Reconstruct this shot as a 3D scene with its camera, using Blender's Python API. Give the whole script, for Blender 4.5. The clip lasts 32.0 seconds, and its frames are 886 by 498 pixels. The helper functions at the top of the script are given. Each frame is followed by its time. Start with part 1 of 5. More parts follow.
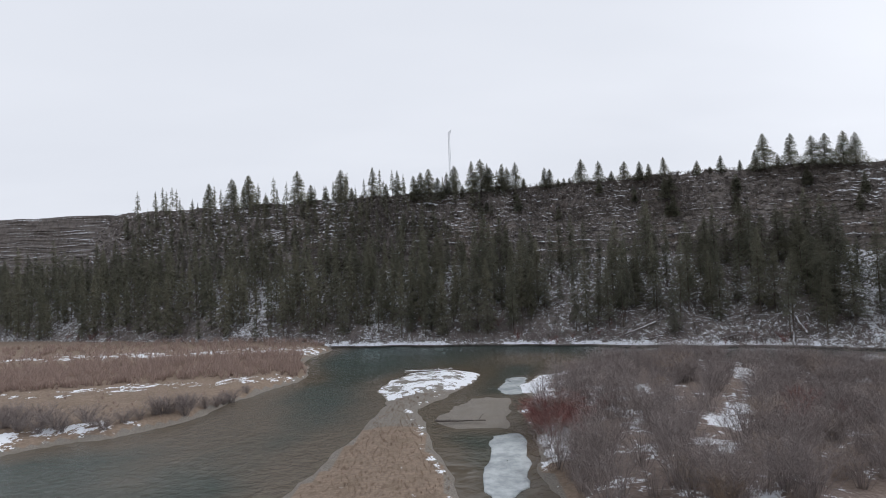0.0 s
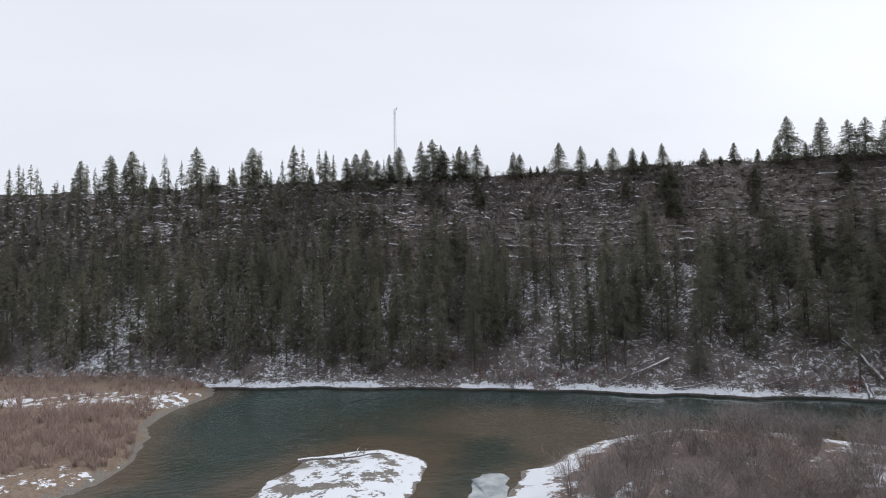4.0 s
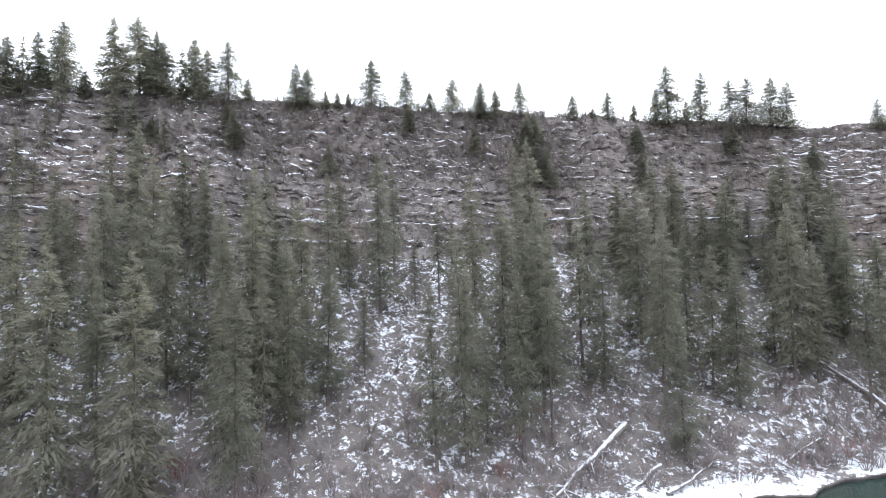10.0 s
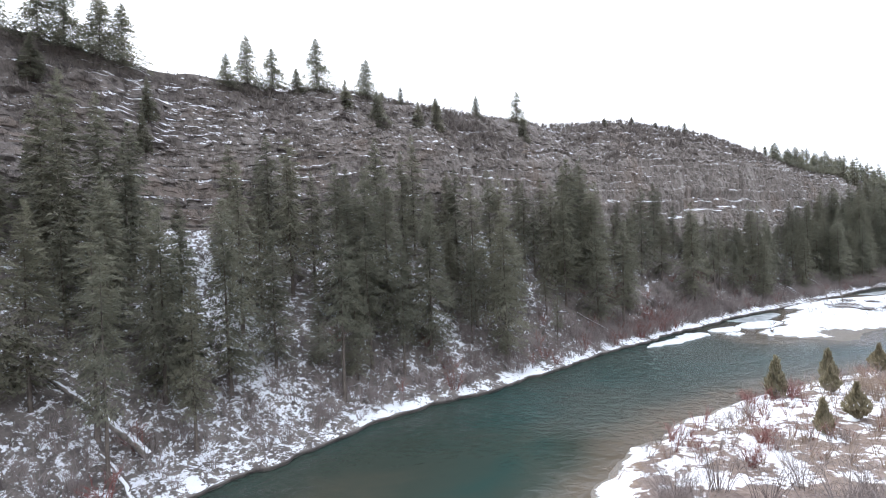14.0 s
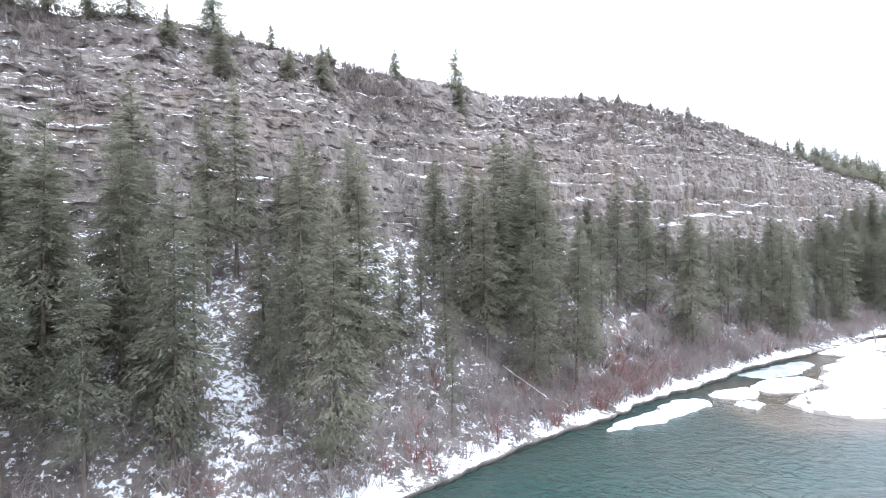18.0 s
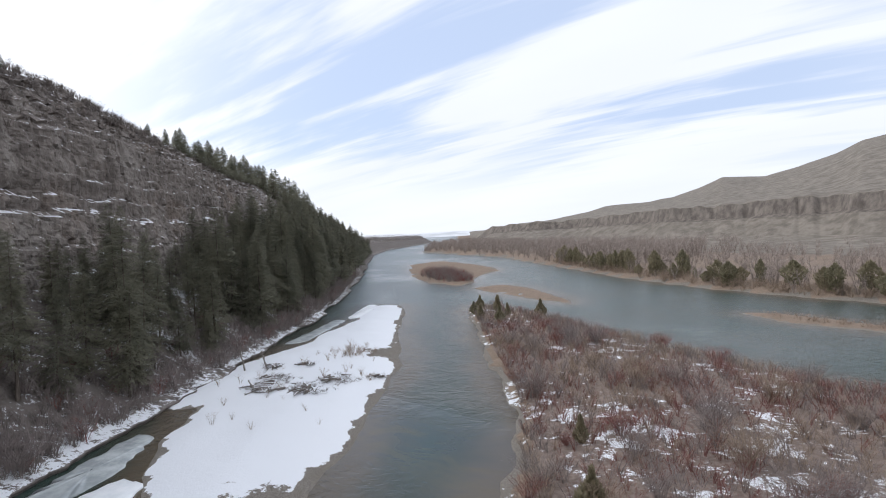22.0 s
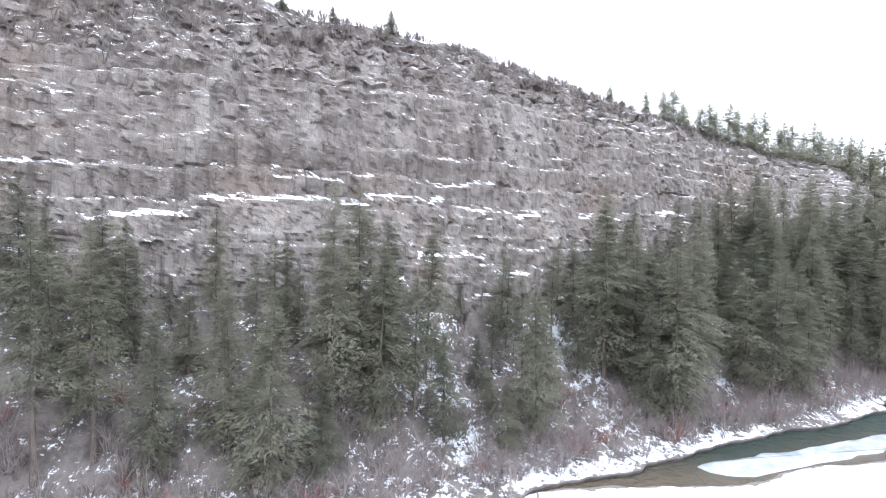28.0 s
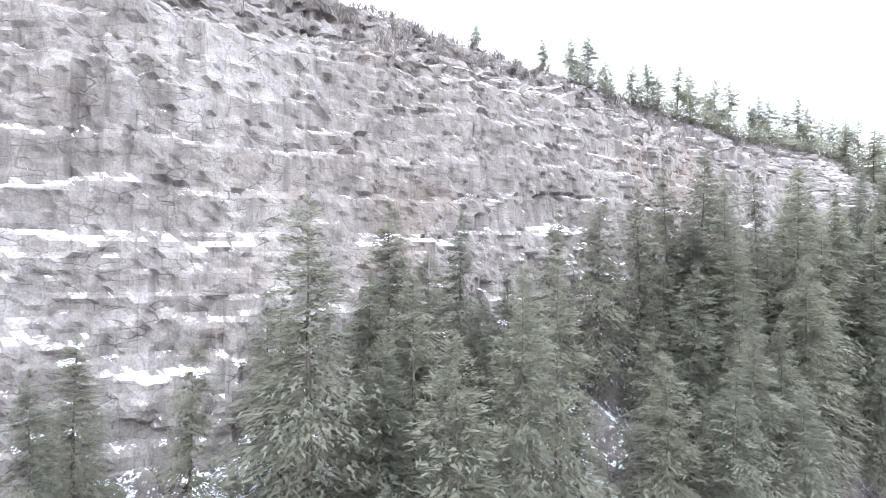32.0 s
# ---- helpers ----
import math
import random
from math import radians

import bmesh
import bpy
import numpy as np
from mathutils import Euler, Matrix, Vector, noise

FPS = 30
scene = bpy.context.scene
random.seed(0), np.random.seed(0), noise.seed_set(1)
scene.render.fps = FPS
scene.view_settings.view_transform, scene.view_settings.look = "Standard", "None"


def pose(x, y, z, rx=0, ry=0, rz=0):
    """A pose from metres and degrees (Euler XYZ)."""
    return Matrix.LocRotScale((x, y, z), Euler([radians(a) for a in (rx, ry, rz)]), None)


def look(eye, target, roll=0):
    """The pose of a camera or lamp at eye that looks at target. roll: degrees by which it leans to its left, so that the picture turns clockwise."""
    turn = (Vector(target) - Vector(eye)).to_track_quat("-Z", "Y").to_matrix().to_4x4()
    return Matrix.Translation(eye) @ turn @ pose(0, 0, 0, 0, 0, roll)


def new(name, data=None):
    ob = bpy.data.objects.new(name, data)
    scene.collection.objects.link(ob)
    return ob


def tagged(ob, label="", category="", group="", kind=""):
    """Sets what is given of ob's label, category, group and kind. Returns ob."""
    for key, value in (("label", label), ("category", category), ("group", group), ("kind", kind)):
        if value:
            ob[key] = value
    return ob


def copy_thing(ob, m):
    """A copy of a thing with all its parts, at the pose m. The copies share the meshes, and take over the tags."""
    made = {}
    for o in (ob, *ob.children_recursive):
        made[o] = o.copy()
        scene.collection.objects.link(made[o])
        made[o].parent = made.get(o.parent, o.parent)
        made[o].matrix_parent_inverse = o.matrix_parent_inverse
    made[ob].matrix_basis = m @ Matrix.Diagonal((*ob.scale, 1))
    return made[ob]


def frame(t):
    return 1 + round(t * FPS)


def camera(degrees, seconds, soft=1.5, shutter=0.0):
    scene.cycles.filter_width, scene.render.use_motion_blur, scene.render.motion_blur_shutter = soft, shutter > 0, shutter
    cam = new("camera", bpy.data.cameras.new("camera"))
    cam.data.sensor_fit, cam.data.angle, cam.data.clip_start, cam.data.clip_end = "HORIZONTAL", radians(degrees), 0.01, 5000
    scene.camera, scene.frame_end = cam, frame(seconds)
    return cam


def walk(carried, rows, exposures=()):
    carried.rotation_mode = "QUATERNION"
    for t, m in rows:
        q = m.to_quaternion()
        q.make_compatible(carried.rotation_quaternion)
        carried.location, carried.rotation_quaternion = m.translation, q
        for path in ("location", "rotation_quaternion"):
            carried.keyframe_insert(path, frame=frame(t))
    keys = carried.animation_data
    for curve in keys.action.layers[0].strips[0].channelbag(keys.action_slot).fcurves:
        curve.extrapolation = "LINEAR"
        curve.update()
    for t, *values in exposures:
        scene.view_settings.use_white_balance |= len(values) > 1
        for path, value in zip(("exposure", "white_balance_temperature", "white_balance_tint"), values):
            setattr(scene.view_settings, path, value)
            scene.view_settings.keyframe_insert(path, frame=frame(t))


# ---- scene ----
cam = camera(78.1, 32.0, 1.0)
METRES, EYE, TILT, LEAN, TURN = 360.0, 21.2, 0.9, -0.2, 0.0
ROWS = [
    (0.0, 0.0, 0.0, 0.0, 0.08, 1.93, 2.36),
    (0.5, 0.0007, 0.0155, -0.0003, -0.7, 1.99, 2.22),
    (1.0, 0.001, 0.0311, -0.0007, -4.19, 1.95, 2.18),
    (1.5, 0.0022, 0.0473, -0.0007, -5.75, 2.01, 2.02),
    (2.0, 0.0037, 0.0645, -0.001, -5.53, 2.08, 1.82),
    (2.5, 0.0051, 0.0811, -0.0009, -5.43, 2.15, 1.66),
    (3.0, 0.0058, 0.0981, -0.0003, -5.45, 2.28, 1.48),
    (3.5, 0.0068, 0.115, 0.0014, -5.37, 2.36, 1.33),
    (5.5, 0.01, 0.1838, 0.0037, -5.51, 2.21, 0.94),
    (6.0, 0.0107, 0.2012, 0.0034, -5.52, 2.23, 0.83),
    (6.5, 0.0111, 0.2185, 0.0029, -5.63, 2.27, 0.78),
    (7.0, 0.0115, 0.2357, 0.002, -5.73, 2.38, 0.71),
    (7.5, 0.0119, 0.2534, 0.0009, -5.82, 2.5, 0.64),
    (8.0, 0.0125, 0.2704, 0.0003, -5.93, 2.51, 0.56),
    (8.5, 0.0143, 0.2856, 0.0005, -17.41, 2.31, 0.87),
    (9.0, 0.0137, 0.3022, -0.0004, -30.91, 2.23, 1.29),
    (9.5, 0.0192, 0.315, -0.0006, -30.68, 2.25, 1.22),
    (10.0, 0.0273, 0.3228, -0.0019, -32.74, 2.33, 1.23),
    (10.5, 0.0385, 0.3267, -0.0034, -41.05, 2.12, 1.47),
    (11.0, 0.0506, 0.3286, -0.005, -54.64, 1.91, 1.82),
    (11.5, 0.0644, 0.3281, -0.0057, -68.83, 1.58, 2.12),
    (12.0, 0.0787, 0.325, -0.0067, -72.74, 1.7, 2.14),
    (12.5, 0.0928, 0.3197, -0.0067, -73.8, 1.83, 1.91),
    (13.0, 0.1064, 0.314, -0.0058, -78.15, 1.87, 1.72),
    (13.5, 0.1207, 0.3078, -0.0054, -81.53, 2.03, 1.61),
    (14.0, 0.1343, 0.3015, -0.005, -82.64, -1.48, 1.33),
    (14.5, 0.1468, 0.2959, -0.0045, -83.15, -1.87, 1.06),
    (16.5, 0.2029, 0.2746, -0.0035, -81.93, -1.38, 0.12),
    (17.0, 0.2164, 0.2708, -0.0041, -81.87, -1.22, -0.01),
    (17.5, 0.2303, 0.2668, -0.0045, -81.82, -1.13, -0.09),
    (18.0, 0.2447, 0.2624, -0.0049, -81.78, -1.0, -0.12),
    (18.5, 0.2597, 0.2576, -0.005, -85.76, -0.9, -0.05),
    (19.0, 0.2746, 0.2518, -0.0055, -92.01, -0.73, 0.25),
    (19.5, 0.2887, 0.2447, -0.0054, -101.88, -0.78, 0.59),
    (20.0, 0.3019, 0.2358, -0.0051, -108.99, -0.75, 0.87),
    (20.5, 0.314, 0.225, -0.0049, -113.73, -0.74, 0.95),
    (21.0, 0.3244, 0.2136, -0.0046, -123.92, -0.92, 1.34),
    (21.5, 0.3328, 0.2011, -0.0042, -132.4, -1.01, 1.56),
    (22.0, 0.3392, 0.1873, -0.0037, -136.84, -1.13, 1.56),
    (22.5, 0.3442, 0.1719, -0.0039, -138.3, -1.09, 1.36),
    (23.0, 0.3484, 0.1568, -0.0042, -135.54, -0.93, 1.0),
    (23.5, 0.3522, 0.1411, -0.0045, -129.56, -0.77, 0.49),
    (24.0, 0.3574, 0.126, -0.0045, -122.82, -0.67, -0.02),
    (24.5, 0.3645, 0.1114, -0.0043, -115.88, -0.59, -0.49),
    (25.0, 0.3731, 0.0981, -0.0042, -95.51, -0.93, -1.69),
    (25.5, 0.3832, 0.0875, -0.0032, -80.95, -1.7, -2.62),
    (27.5, 0.4366, 0.0646, -0.0003, -76.38, -1.78, -2.31),
    (28.0, 0.4517, 0.0597, 0.0019, -76.04, -1.73, -2.12),
    (28.5, 0.4667, 0.0551, 0.0043, -75.84, -1.58, -1.97),
    (29.0, 0.4818, 0.0502, 0.0065, -75.68, -1.43, -1.84),
    (29.5, 0.497, 0.0456, 0.0076, -75.63, -1.36, -1.7),
    (30.0, 0.513, 0.041, 0.0081, -75.76, -1.29, -1.6),
    (30.5, 0.5289, 0.036, 0.0084, -76.28, -1.18, -1.45),
    (31.0, 0.5443, 0.0301, 0.0085, -76.47, -1.12, -1.28),
    (31.5, 0.5593, 0.0238, 0.0087, -76.71, -1.06, -1.17),
    (32.0, 0.5744, 0.0167, 0.0111, -77.22, -0.91, -1.01),
]
STOPS = [(0.0, 0.55), (3.0, 0.62), (6.0, 0.75), (7.0, 0.95), (8.0, 1.3), (9.0, 1.95), (10.0, 2.3), (11.5, 2.5), (12.5, 2.2), (13.0, 2.05), (14.0, 1.9), (16.5, 2.45), (18.0, 2.85), (19.0, 2.75),
         (20.0, 1.9), (21.0, 1.05), (22.0, 0.86), (23.0, 0.85), (25.0, 1.12), (25.5, 1.35), (27.5, 2.55), (29.0, 3.1), (31.0, 3.4), (32.0, 3.45)]
EXPOSURES = [(t, stops, 6280 - 120 * min(1.0, max(0.0, 5 * stops - 1.5)) - 170 * max(0.0, stops - 0.7), 11) for t, stops in STOPS]
walk(cam, [(t, pose(0, 0, EYE, TILT, LEAN, TURN) @ pose(METRES * x, METRES * y, METRES * z, 90 + pitch, roll, yaw)) for t, x, y, z, yaw, pitch, roll in ROWS], EXPOSURES)

# ---- world and light: thin overcast, the sun veiled behind the cliff, blue gaps in the south-east ----
SUN_AZIMUTH, SUN_HEIGHT = 72.0, 34.0


def socket(node, name):
    return next(s for s in node.inputs if s.name == name and s.enabled)


class Nodes:
    """A short way to write node trees."""

    def __init__(self, tree):
        self.tree = tree

    def make(self, kind, inputs=None, **props):
        node = self.tree.nodes.new(kind)
        if "data_type" in props:
            node.data_type = props.pop("data_type")
        for key, value in props.items():
            if key == "operation":
                node.operation = value
            elif key == "blend_type":
                node.blend_type = value
            elif key == "noise_dimensions":
                node.noise_dimensions = value
            elif key == "attribute_name":
                node.attribute_name = value
            elif key == "sky_type":
                node.sky_type = value
            elif key == "feature":
                node.feature = value
        for key, value in (inputs or {}).items():
            target = node.inputs[key] if isinstance(key, int) else socket(node, key)
            if isinstance(value, bpy.types.NodeSocket):
                self.tree.links.new(value, target)
            else:
                target.default_value = value
        return node

    def noise(self, vector, scale, detail=4.0, rough=0.6, distortion=0.0):
        return self.make("ShaderNodeTexNoise", {"Vector": vector, "Scale": scale, "Detail": detail, "Roughness": rough, "Distortion": distortion}).outputs["Fac"]

    def math(self, op, a, b=0.0, c=0.0):
        return self.make("ShaderNodeMath", {0: a, 1: b, 2: c}, operation=op).outputs[0]

    def step(self, value, low, high, to_low=0.0, to_high=1.0):
        node = self.make("ShaderNodeMapRange", {"Value": value, "From Min": low, "From Max": high, "To Min": to_low, "To Max": to_high})
        node.interpolation_type = "SMOOTHSTEP"
        return node.outputs["Result"]

    def mix(self, fac, a, b):
        node = self.make("ShaderNodeMix", data_type="RGBA")
        for index, value in ((0, fac), (6, a), (7, b)):
            if isinstance(value, bpy.types.NodeSocket):
                self.tree.links.new(value, node.inputs[index])
            else:
                node.inputs[index].default_value = (*value, 1.0) if isinstance(value, tuple) else value
        return node.outputs[2]

    def scaled(self, vector, scale):
        return self.make("ShaderNodeMapping", {"Vector": vector, "Scale": scale}).outputs[0]

    def bump(self, height, strength, distance):
        return self.make("ShaderNodeBump", {"Height": height, "Strength": strength, "Distance": distance}).outputs[0]


def build_world():
    world = bpy.data.worlds.new("sky")
    world.use_nodes = True
    scene.world = world
    n = Nodes(world.node_tree)
    back = world.node_tree.nodes["Background"]
    sky = n.make("ShaderNodeTexSky", sky_type="NISHITA")
    sky.sun_disc, sky.sun_elevation, sky.sun_rotation = False, radians(SUN_HEIGHT), radians(SUN_AZIMUTH)
    way = n.make("ShaderNodeTexCoord").outputs["Generated"]
    xyz = n.make("ShaderNodeSeparateXYZ", {0: way})
    up = n.math("MAXIMUM", xyz.outputs[2], 0.0)
    lift = n.math("ADD", up, 0.16)
    flat = n.make("ShaderNodeCombineXYZ", {0: n.math("DIVIDE", xyz.outputs[0], lift), 1: n.math("DIVIDE", xyz.outputs[1], lift), 2: 0.0}).outputs[0]
    turned = n.make("ShaderNodeMapping", {"Vector": flat, "Rotation": (0, 0, radians(-32)), "Scale": (0.34, 1.25, 1.0)}).outputs[0]
    streaks = n.noise(turned, 1.15, 6.0, 0.52, 0.5)
    # open sky lies low in the south, the rest is covered
    south = n.math("ADD", n.math("MULTIPLY", xyz.outputs[1], -0.84), n.math("MULTIPLY", xyz.outputs[0], 0.54))
    opening = n.step(south, 0.62, 0.92)
    fibres = n.noise(n.scaled(turned, (0.8, 2.6, 1.0)), 1.6, 6.0, 0.55, 0.4)
    gap = n.math("MULTIPLY", n.step(n.math("ADD", n.math("MULTIPLY", streaks, 0.62), n.math("MULTIPLY", fibres, 0.38)), 0.545, 0.42), opening)
    gap = n.math("MULTIPLY", gap, n.step(up, 0.05, 0.17))
    soft = n.noise(n.scaled(flat, (0.5, 0.9, 1.0)), 0.8, 4.0, 0.5)
    # cloud is whiter towards the sun and greyer in the north-west
    sunward = n.math("ADD", n.math("MULTIPLY", xyz.outputs[0], 0.75), n.math("MULTIPLY", xyz.outputs[1], 0.25))
    cloud = n.mix(n.step(n.math("ADD", sunward, n.math("MULTIPLY", soft, 0.3)), 0.55, 1.3), (0.55, 0.56, 0.583), (0.92, 0.922, 0.93))
    cloud = n.mix(n.step(soft, 0.35, 0.7, 0.0, 0.25), cloud, (0.72, 0.722, 0.73))
    blue = n.make("ShaderNodeMix", data_type="RGBA", blend_type="MULTIPLY")
    blue.inputs[0].default_value = 1.0
    n.tree.links.new(sky.outputs[0], blue.inputs[6])
    blue.inputs[7].default_value = (0.105, 0.105, 0.11, 1)
    pale = n.mix(0.85, blue.outputs[2], (0.37, 0.425, 0.53))
    n.tree.links.new(n.mix(gap, cloud, pale), back.inputs["Color"])
    back.inputs["Strength"].default_value = 0.95


build_world()
sun = new("sun", bpy.data.lights.new("sun", "SUN"))
sun.data.energy, sun.data.angle, sun.data.color = 0.9, radians(14), (1.0, 0.95, 0.88)
away = Vector((math.sin(radians(SUN_AZIMUTH)) * math.cos(radians(SUN_HEIGHT)), math.cos(radians(SUN_AZIMUTH)) * math.cos(radians(SUN_HEIGHT)), math.sin(radians(SUN_HEIGHT))))
sun.matrix_world = look(away * 400, (0, 0, 0))


# ---- materials ----
def material(name, rough=0.9, specular=0.3):
    mat = bpy.data.materials.new(name)
    mat.use_nodes = True
    shader = mat.node_tree.nodes["Principled BSDF"]
    shader.inputs["Roughness"].default_value = rough
    shader.inputs["Specular IOR Level"].default_value = specular
    n = Nodes(mat.node_tree)
    where = n.make("ShaderNodeNewGeometry")
    return mat, n, shader, where.outputs["Position"], where.outputs["Normal"]


def attribute(n, name):
    return n.make("ShaderNodeAttribute", attribute_name=name).outputs["Fac"]


def finish(n, shader, colour, normal=None, rough=None):
    n.tree.links.new(colour, shader.inputs["Base Color"])
    if normal is not None:
        n.tree.links.new(normal, shader.inputs["Normal"])
    if rough is not None:
        n.tree.links.new(rough, shader.inputs["Roughness"])


SNOW = (0.80, 0.82, 0.86)


def hillside_material():
    mat, n, shader, pos, normal = material("rock_scree_and_snow", 0.92, 0.25)
    up = n.make("ShaderNodeSeparateXYZ", {0: normal}).outputs[2]
    rocky, cover = attribute(n, "rocky"), attribute(n, "cover")
    big, mid, fine = n.noise(pos, 0.06, 3), n.noise(pos, 0.55, 5, 0.65), n.noise(pos, 2.3, 5, 0.78)
    grit = n.noise(pos, 7.0, 3, 0.7)
    streak = n.noise(n.scaled(pos, (1.0, 1.0, 0.30)), 0.9, 6, 0.68)
    stain = n.noise(n.scaled(pos, (1.0, 1.0, 0.45)), 0.16, 4, 0.6, 0.6)
    beds = n.noise(n.scaled(pos, (0.3, 0.3, 1.3)), 0.7, 5, 0.6)

    def joints(scale, size, warp):
        bent = n.make("ShaderNodeMix", data_type="VECTOR")
        bent.inputs[0].default_value = warp
        n.tree.links.new(n.scaled(pos, scale), bent.inputs[4])
        n.tree.links.new(n.make("ShaderNodeTexNoise", {"Vector": pos, "Scale": 0.8, "Detail": 3.0}).outputs["Color"], bent.inputs[5])
        return n.make("ShaderNodeTexVoronoi", {"Vector": bent.outputs[1], "Scale": size}, feature="DISTANCE_TO_EDGE").outputs["Distance"]

    columns = joints((1.0, 1.0, 0.16), 1.1, 0.22)
    blocks = joints((0.5, 0.5, 1.6), 1.25, 0.3)
    rock = n.mix(n.step(streak, 0.32, 0.68), (0.155, 0.135, 0.122), (0.30, 0.268, 0.243))
    rock = n.mix(n.step(beds, 0.42, 0.64, 0.0, 0.5), rock, (0.19, 0.168, 0.156))
    rock = n.mix(n.step(stain, 0.5, 0.68, 0.0, 0.75), rock, (0.35, 0.322, 0.295))
    rock = n.mix(n.step(big, 0.52, 0.66, 0.0, 0.5), rock, (0.27, 0.212, 0.172))
    rock = n.mix(n.step(n.math("MULTIPLY", n.step(fine, 0.55, 0.75), n.step(mid, 0.45, 0.6)), 0.0, 1.0, 0.0, 0.6), rock, (0.37, 0.345, 0.32))
    rock = n.mix(n.step(grit, 0.42, 0.66, 0.0, 0.5), rock, (0.115, 0.10, 0.092))
    broken = n.step(mid, 0.40, 0.56)
    rock = n.mix(n.math("MULTIPLY", n.step(columns, 0.06, 0.0, 0.0, 0.34), broken), rock, (0.085, 0.074, 0.068))
    rock = n.mix(n.math("MULTIPLY", n.step(blocks, 0.05, 0.0, 0.0, 0.7), n.step(n.noise(pos, 0.7, 3, 0.6), 0.48, 0.6)), rock, (0.06, 0.052, 0.047))
    scree = n.mix(n.step(mid, 0.35, 0.65), (0.105, 0.091, 0.085), (0.20, 0.176, 0.162))
    scree = n.mix(n.step(fine, 0.45, 0.7, 0.0, 0.7), scree, (0.225, 0.198, 0.176))
    ground = n.mix(n.step(n.math("ADD", rocky, n.math("MULTIPLY", n.math("SUBTRACT", mid, 0.5), 0.8)), 0.3, 0.6), scree, rock)
    patch = n.math("ADD", n.math("MULTIPLY", n.math("SUBTRACT", fine, 0.5), 1.9), n.math("MULTIPLY", n.math("SUBTRACT", n.noise(n.scaled(pos, (1.0, 1.0, 1.4)), 0.8, 5, 0.65), 0.5), 1.5))
    level = n.math("ADD", n.math("ADD", cover, patch), n.step(up, 0.35, 0.8, -0.6, 0.12))
    snow = n.step(level, 0.44, 0.56)
    height = n.math("ADD", n.math("ADD", n.math("MULTIPLY", fine, 0.6), n.math("MULTIPLY", grit, 0.2)), n.math("ADD", n.math("MULTIPLY", streak, 0.6), n.math("ADD", n.step(columns, 0.0, 0.06, 0.0, 0.12), n.step(blocks, 0.0, 0.05, 0.0, 0.14))))
    finish(n, shader, n.mix(snow, ground, SNOW), n.bump(height, 0.6, 0.4), n.step(snow, 0.0, 1.0, 0.93, 0.6))
    return mat


def valley_material():
    mat, n, shader, pos, normal = material("grass_gravel_and_snow", 0.95, 0.2)
    snowy, gravelly, brushy = attribute(n, "snowy"), attribute(n, "gravelly"), attribute(n, "brushy")
    big, mid, fine, dots = n.noise(pos, 0.05, 3), n.noise(pos, 0.35, 5), n.noise(pos, 2.0, 5, 0.7), n.noise(pos, 7.0, 3, 0.7)
    grass = n.mix(n.step(fine, 0.3, 0.7), (0.17, 0.128, 0.098), (0.28, 0.215, 0.165))
    grass = n.mix(n.step(mid, 0.45, 0.7, 0.0, 0.6), grass, (0.16, 0.12, 0.085))
    gravel = n.mix(n.step(dots, 0.3, 0.7), (0.12, 0.108, 0.095), (0.28, 0.255, 0.225))
    gravel = n.mix(n.step(mid, 0.4, 0.65, 0.0, 0.5), gravel, (0.17, 0.148, 0.12))
    brush = n.mix(n.step(fine, 0.3, 0.7), (0.145, 0.110, 0.095), (0.27, 0.215, 0.185))
    ground = n.mix(n.step(gravelly, 0.35, 0.65), grass, gravel)
    ground = n.mix(n.step(brushy, 0.3, 0.7), ground, brush)
    patch = n.math("ADD", n.math("MULTIPLY", n.math("SUBTRACT", fine, 0.5), 0.7), n.math("MULTIPLY", n.math("SUBTRACT", mid, 0.5), 1.5))
    snow = n.step(n.math("ADD", snowy, patch), 0.46, 0.54)
    height = n.math("ADD", n.math("MULTIPLY", fine, 0.6), n.math("MULTIPLY", dots, 0.25))
    finish(n, shader, n.mix(snow, ground, SNOW), n.bump(height, 0.5, 0.3), n.step(snow, 0.0, 1.0, 0.95, 0.55))
    return mat


def water_material():
    mat, n, shader, pos, normal = material("river_water", 0.07, 0.5)
    deep, ripple = attribute(n, "deep"), attribute(n, "ripple")
    silt = n.noise(pos, 0.06, 4, 0.6, 0.8)
    level = n.math("ADD", deep, n.math("MULTIPLY", n.math("SUBTRACT", silt, 0.5), 0.7))
    colour = n.mix(n.step(level, 0.05, 0.5), (0.098, 0.080, 0.058), (0.040, 0.052, 0.042))
    colour = n.mix(n.step(level, 0.45, 0.9), colour, (0.021, 0.054, 0.049))
    small = n.noise(pos, 1.1, 4, 0.6, 0.6)
    middle = n.noise(pos, 0.42, 3, 0.55, 0.8)
    long = n.noise(pos, 0.16, 3, 0.5, 1.2)
    height = n.math("ADD", n.math("MULTIPLY", n.math("MULTIPLY", small, ripple), 1.2), n.math("ADD", n.math("MULTIPLY", n.math("MULTIPLY", middle, ripple), 1.5), n.math("MULTIPLY", long, 0.3)))
    finish(n, shader, colour, n.bump(height, 0.65, 0.4), n.step(ripple, 0.0, 1.0, 0.07, 0.24))
    shader.inputs["IOR"].default_value = 1.33
    return mat


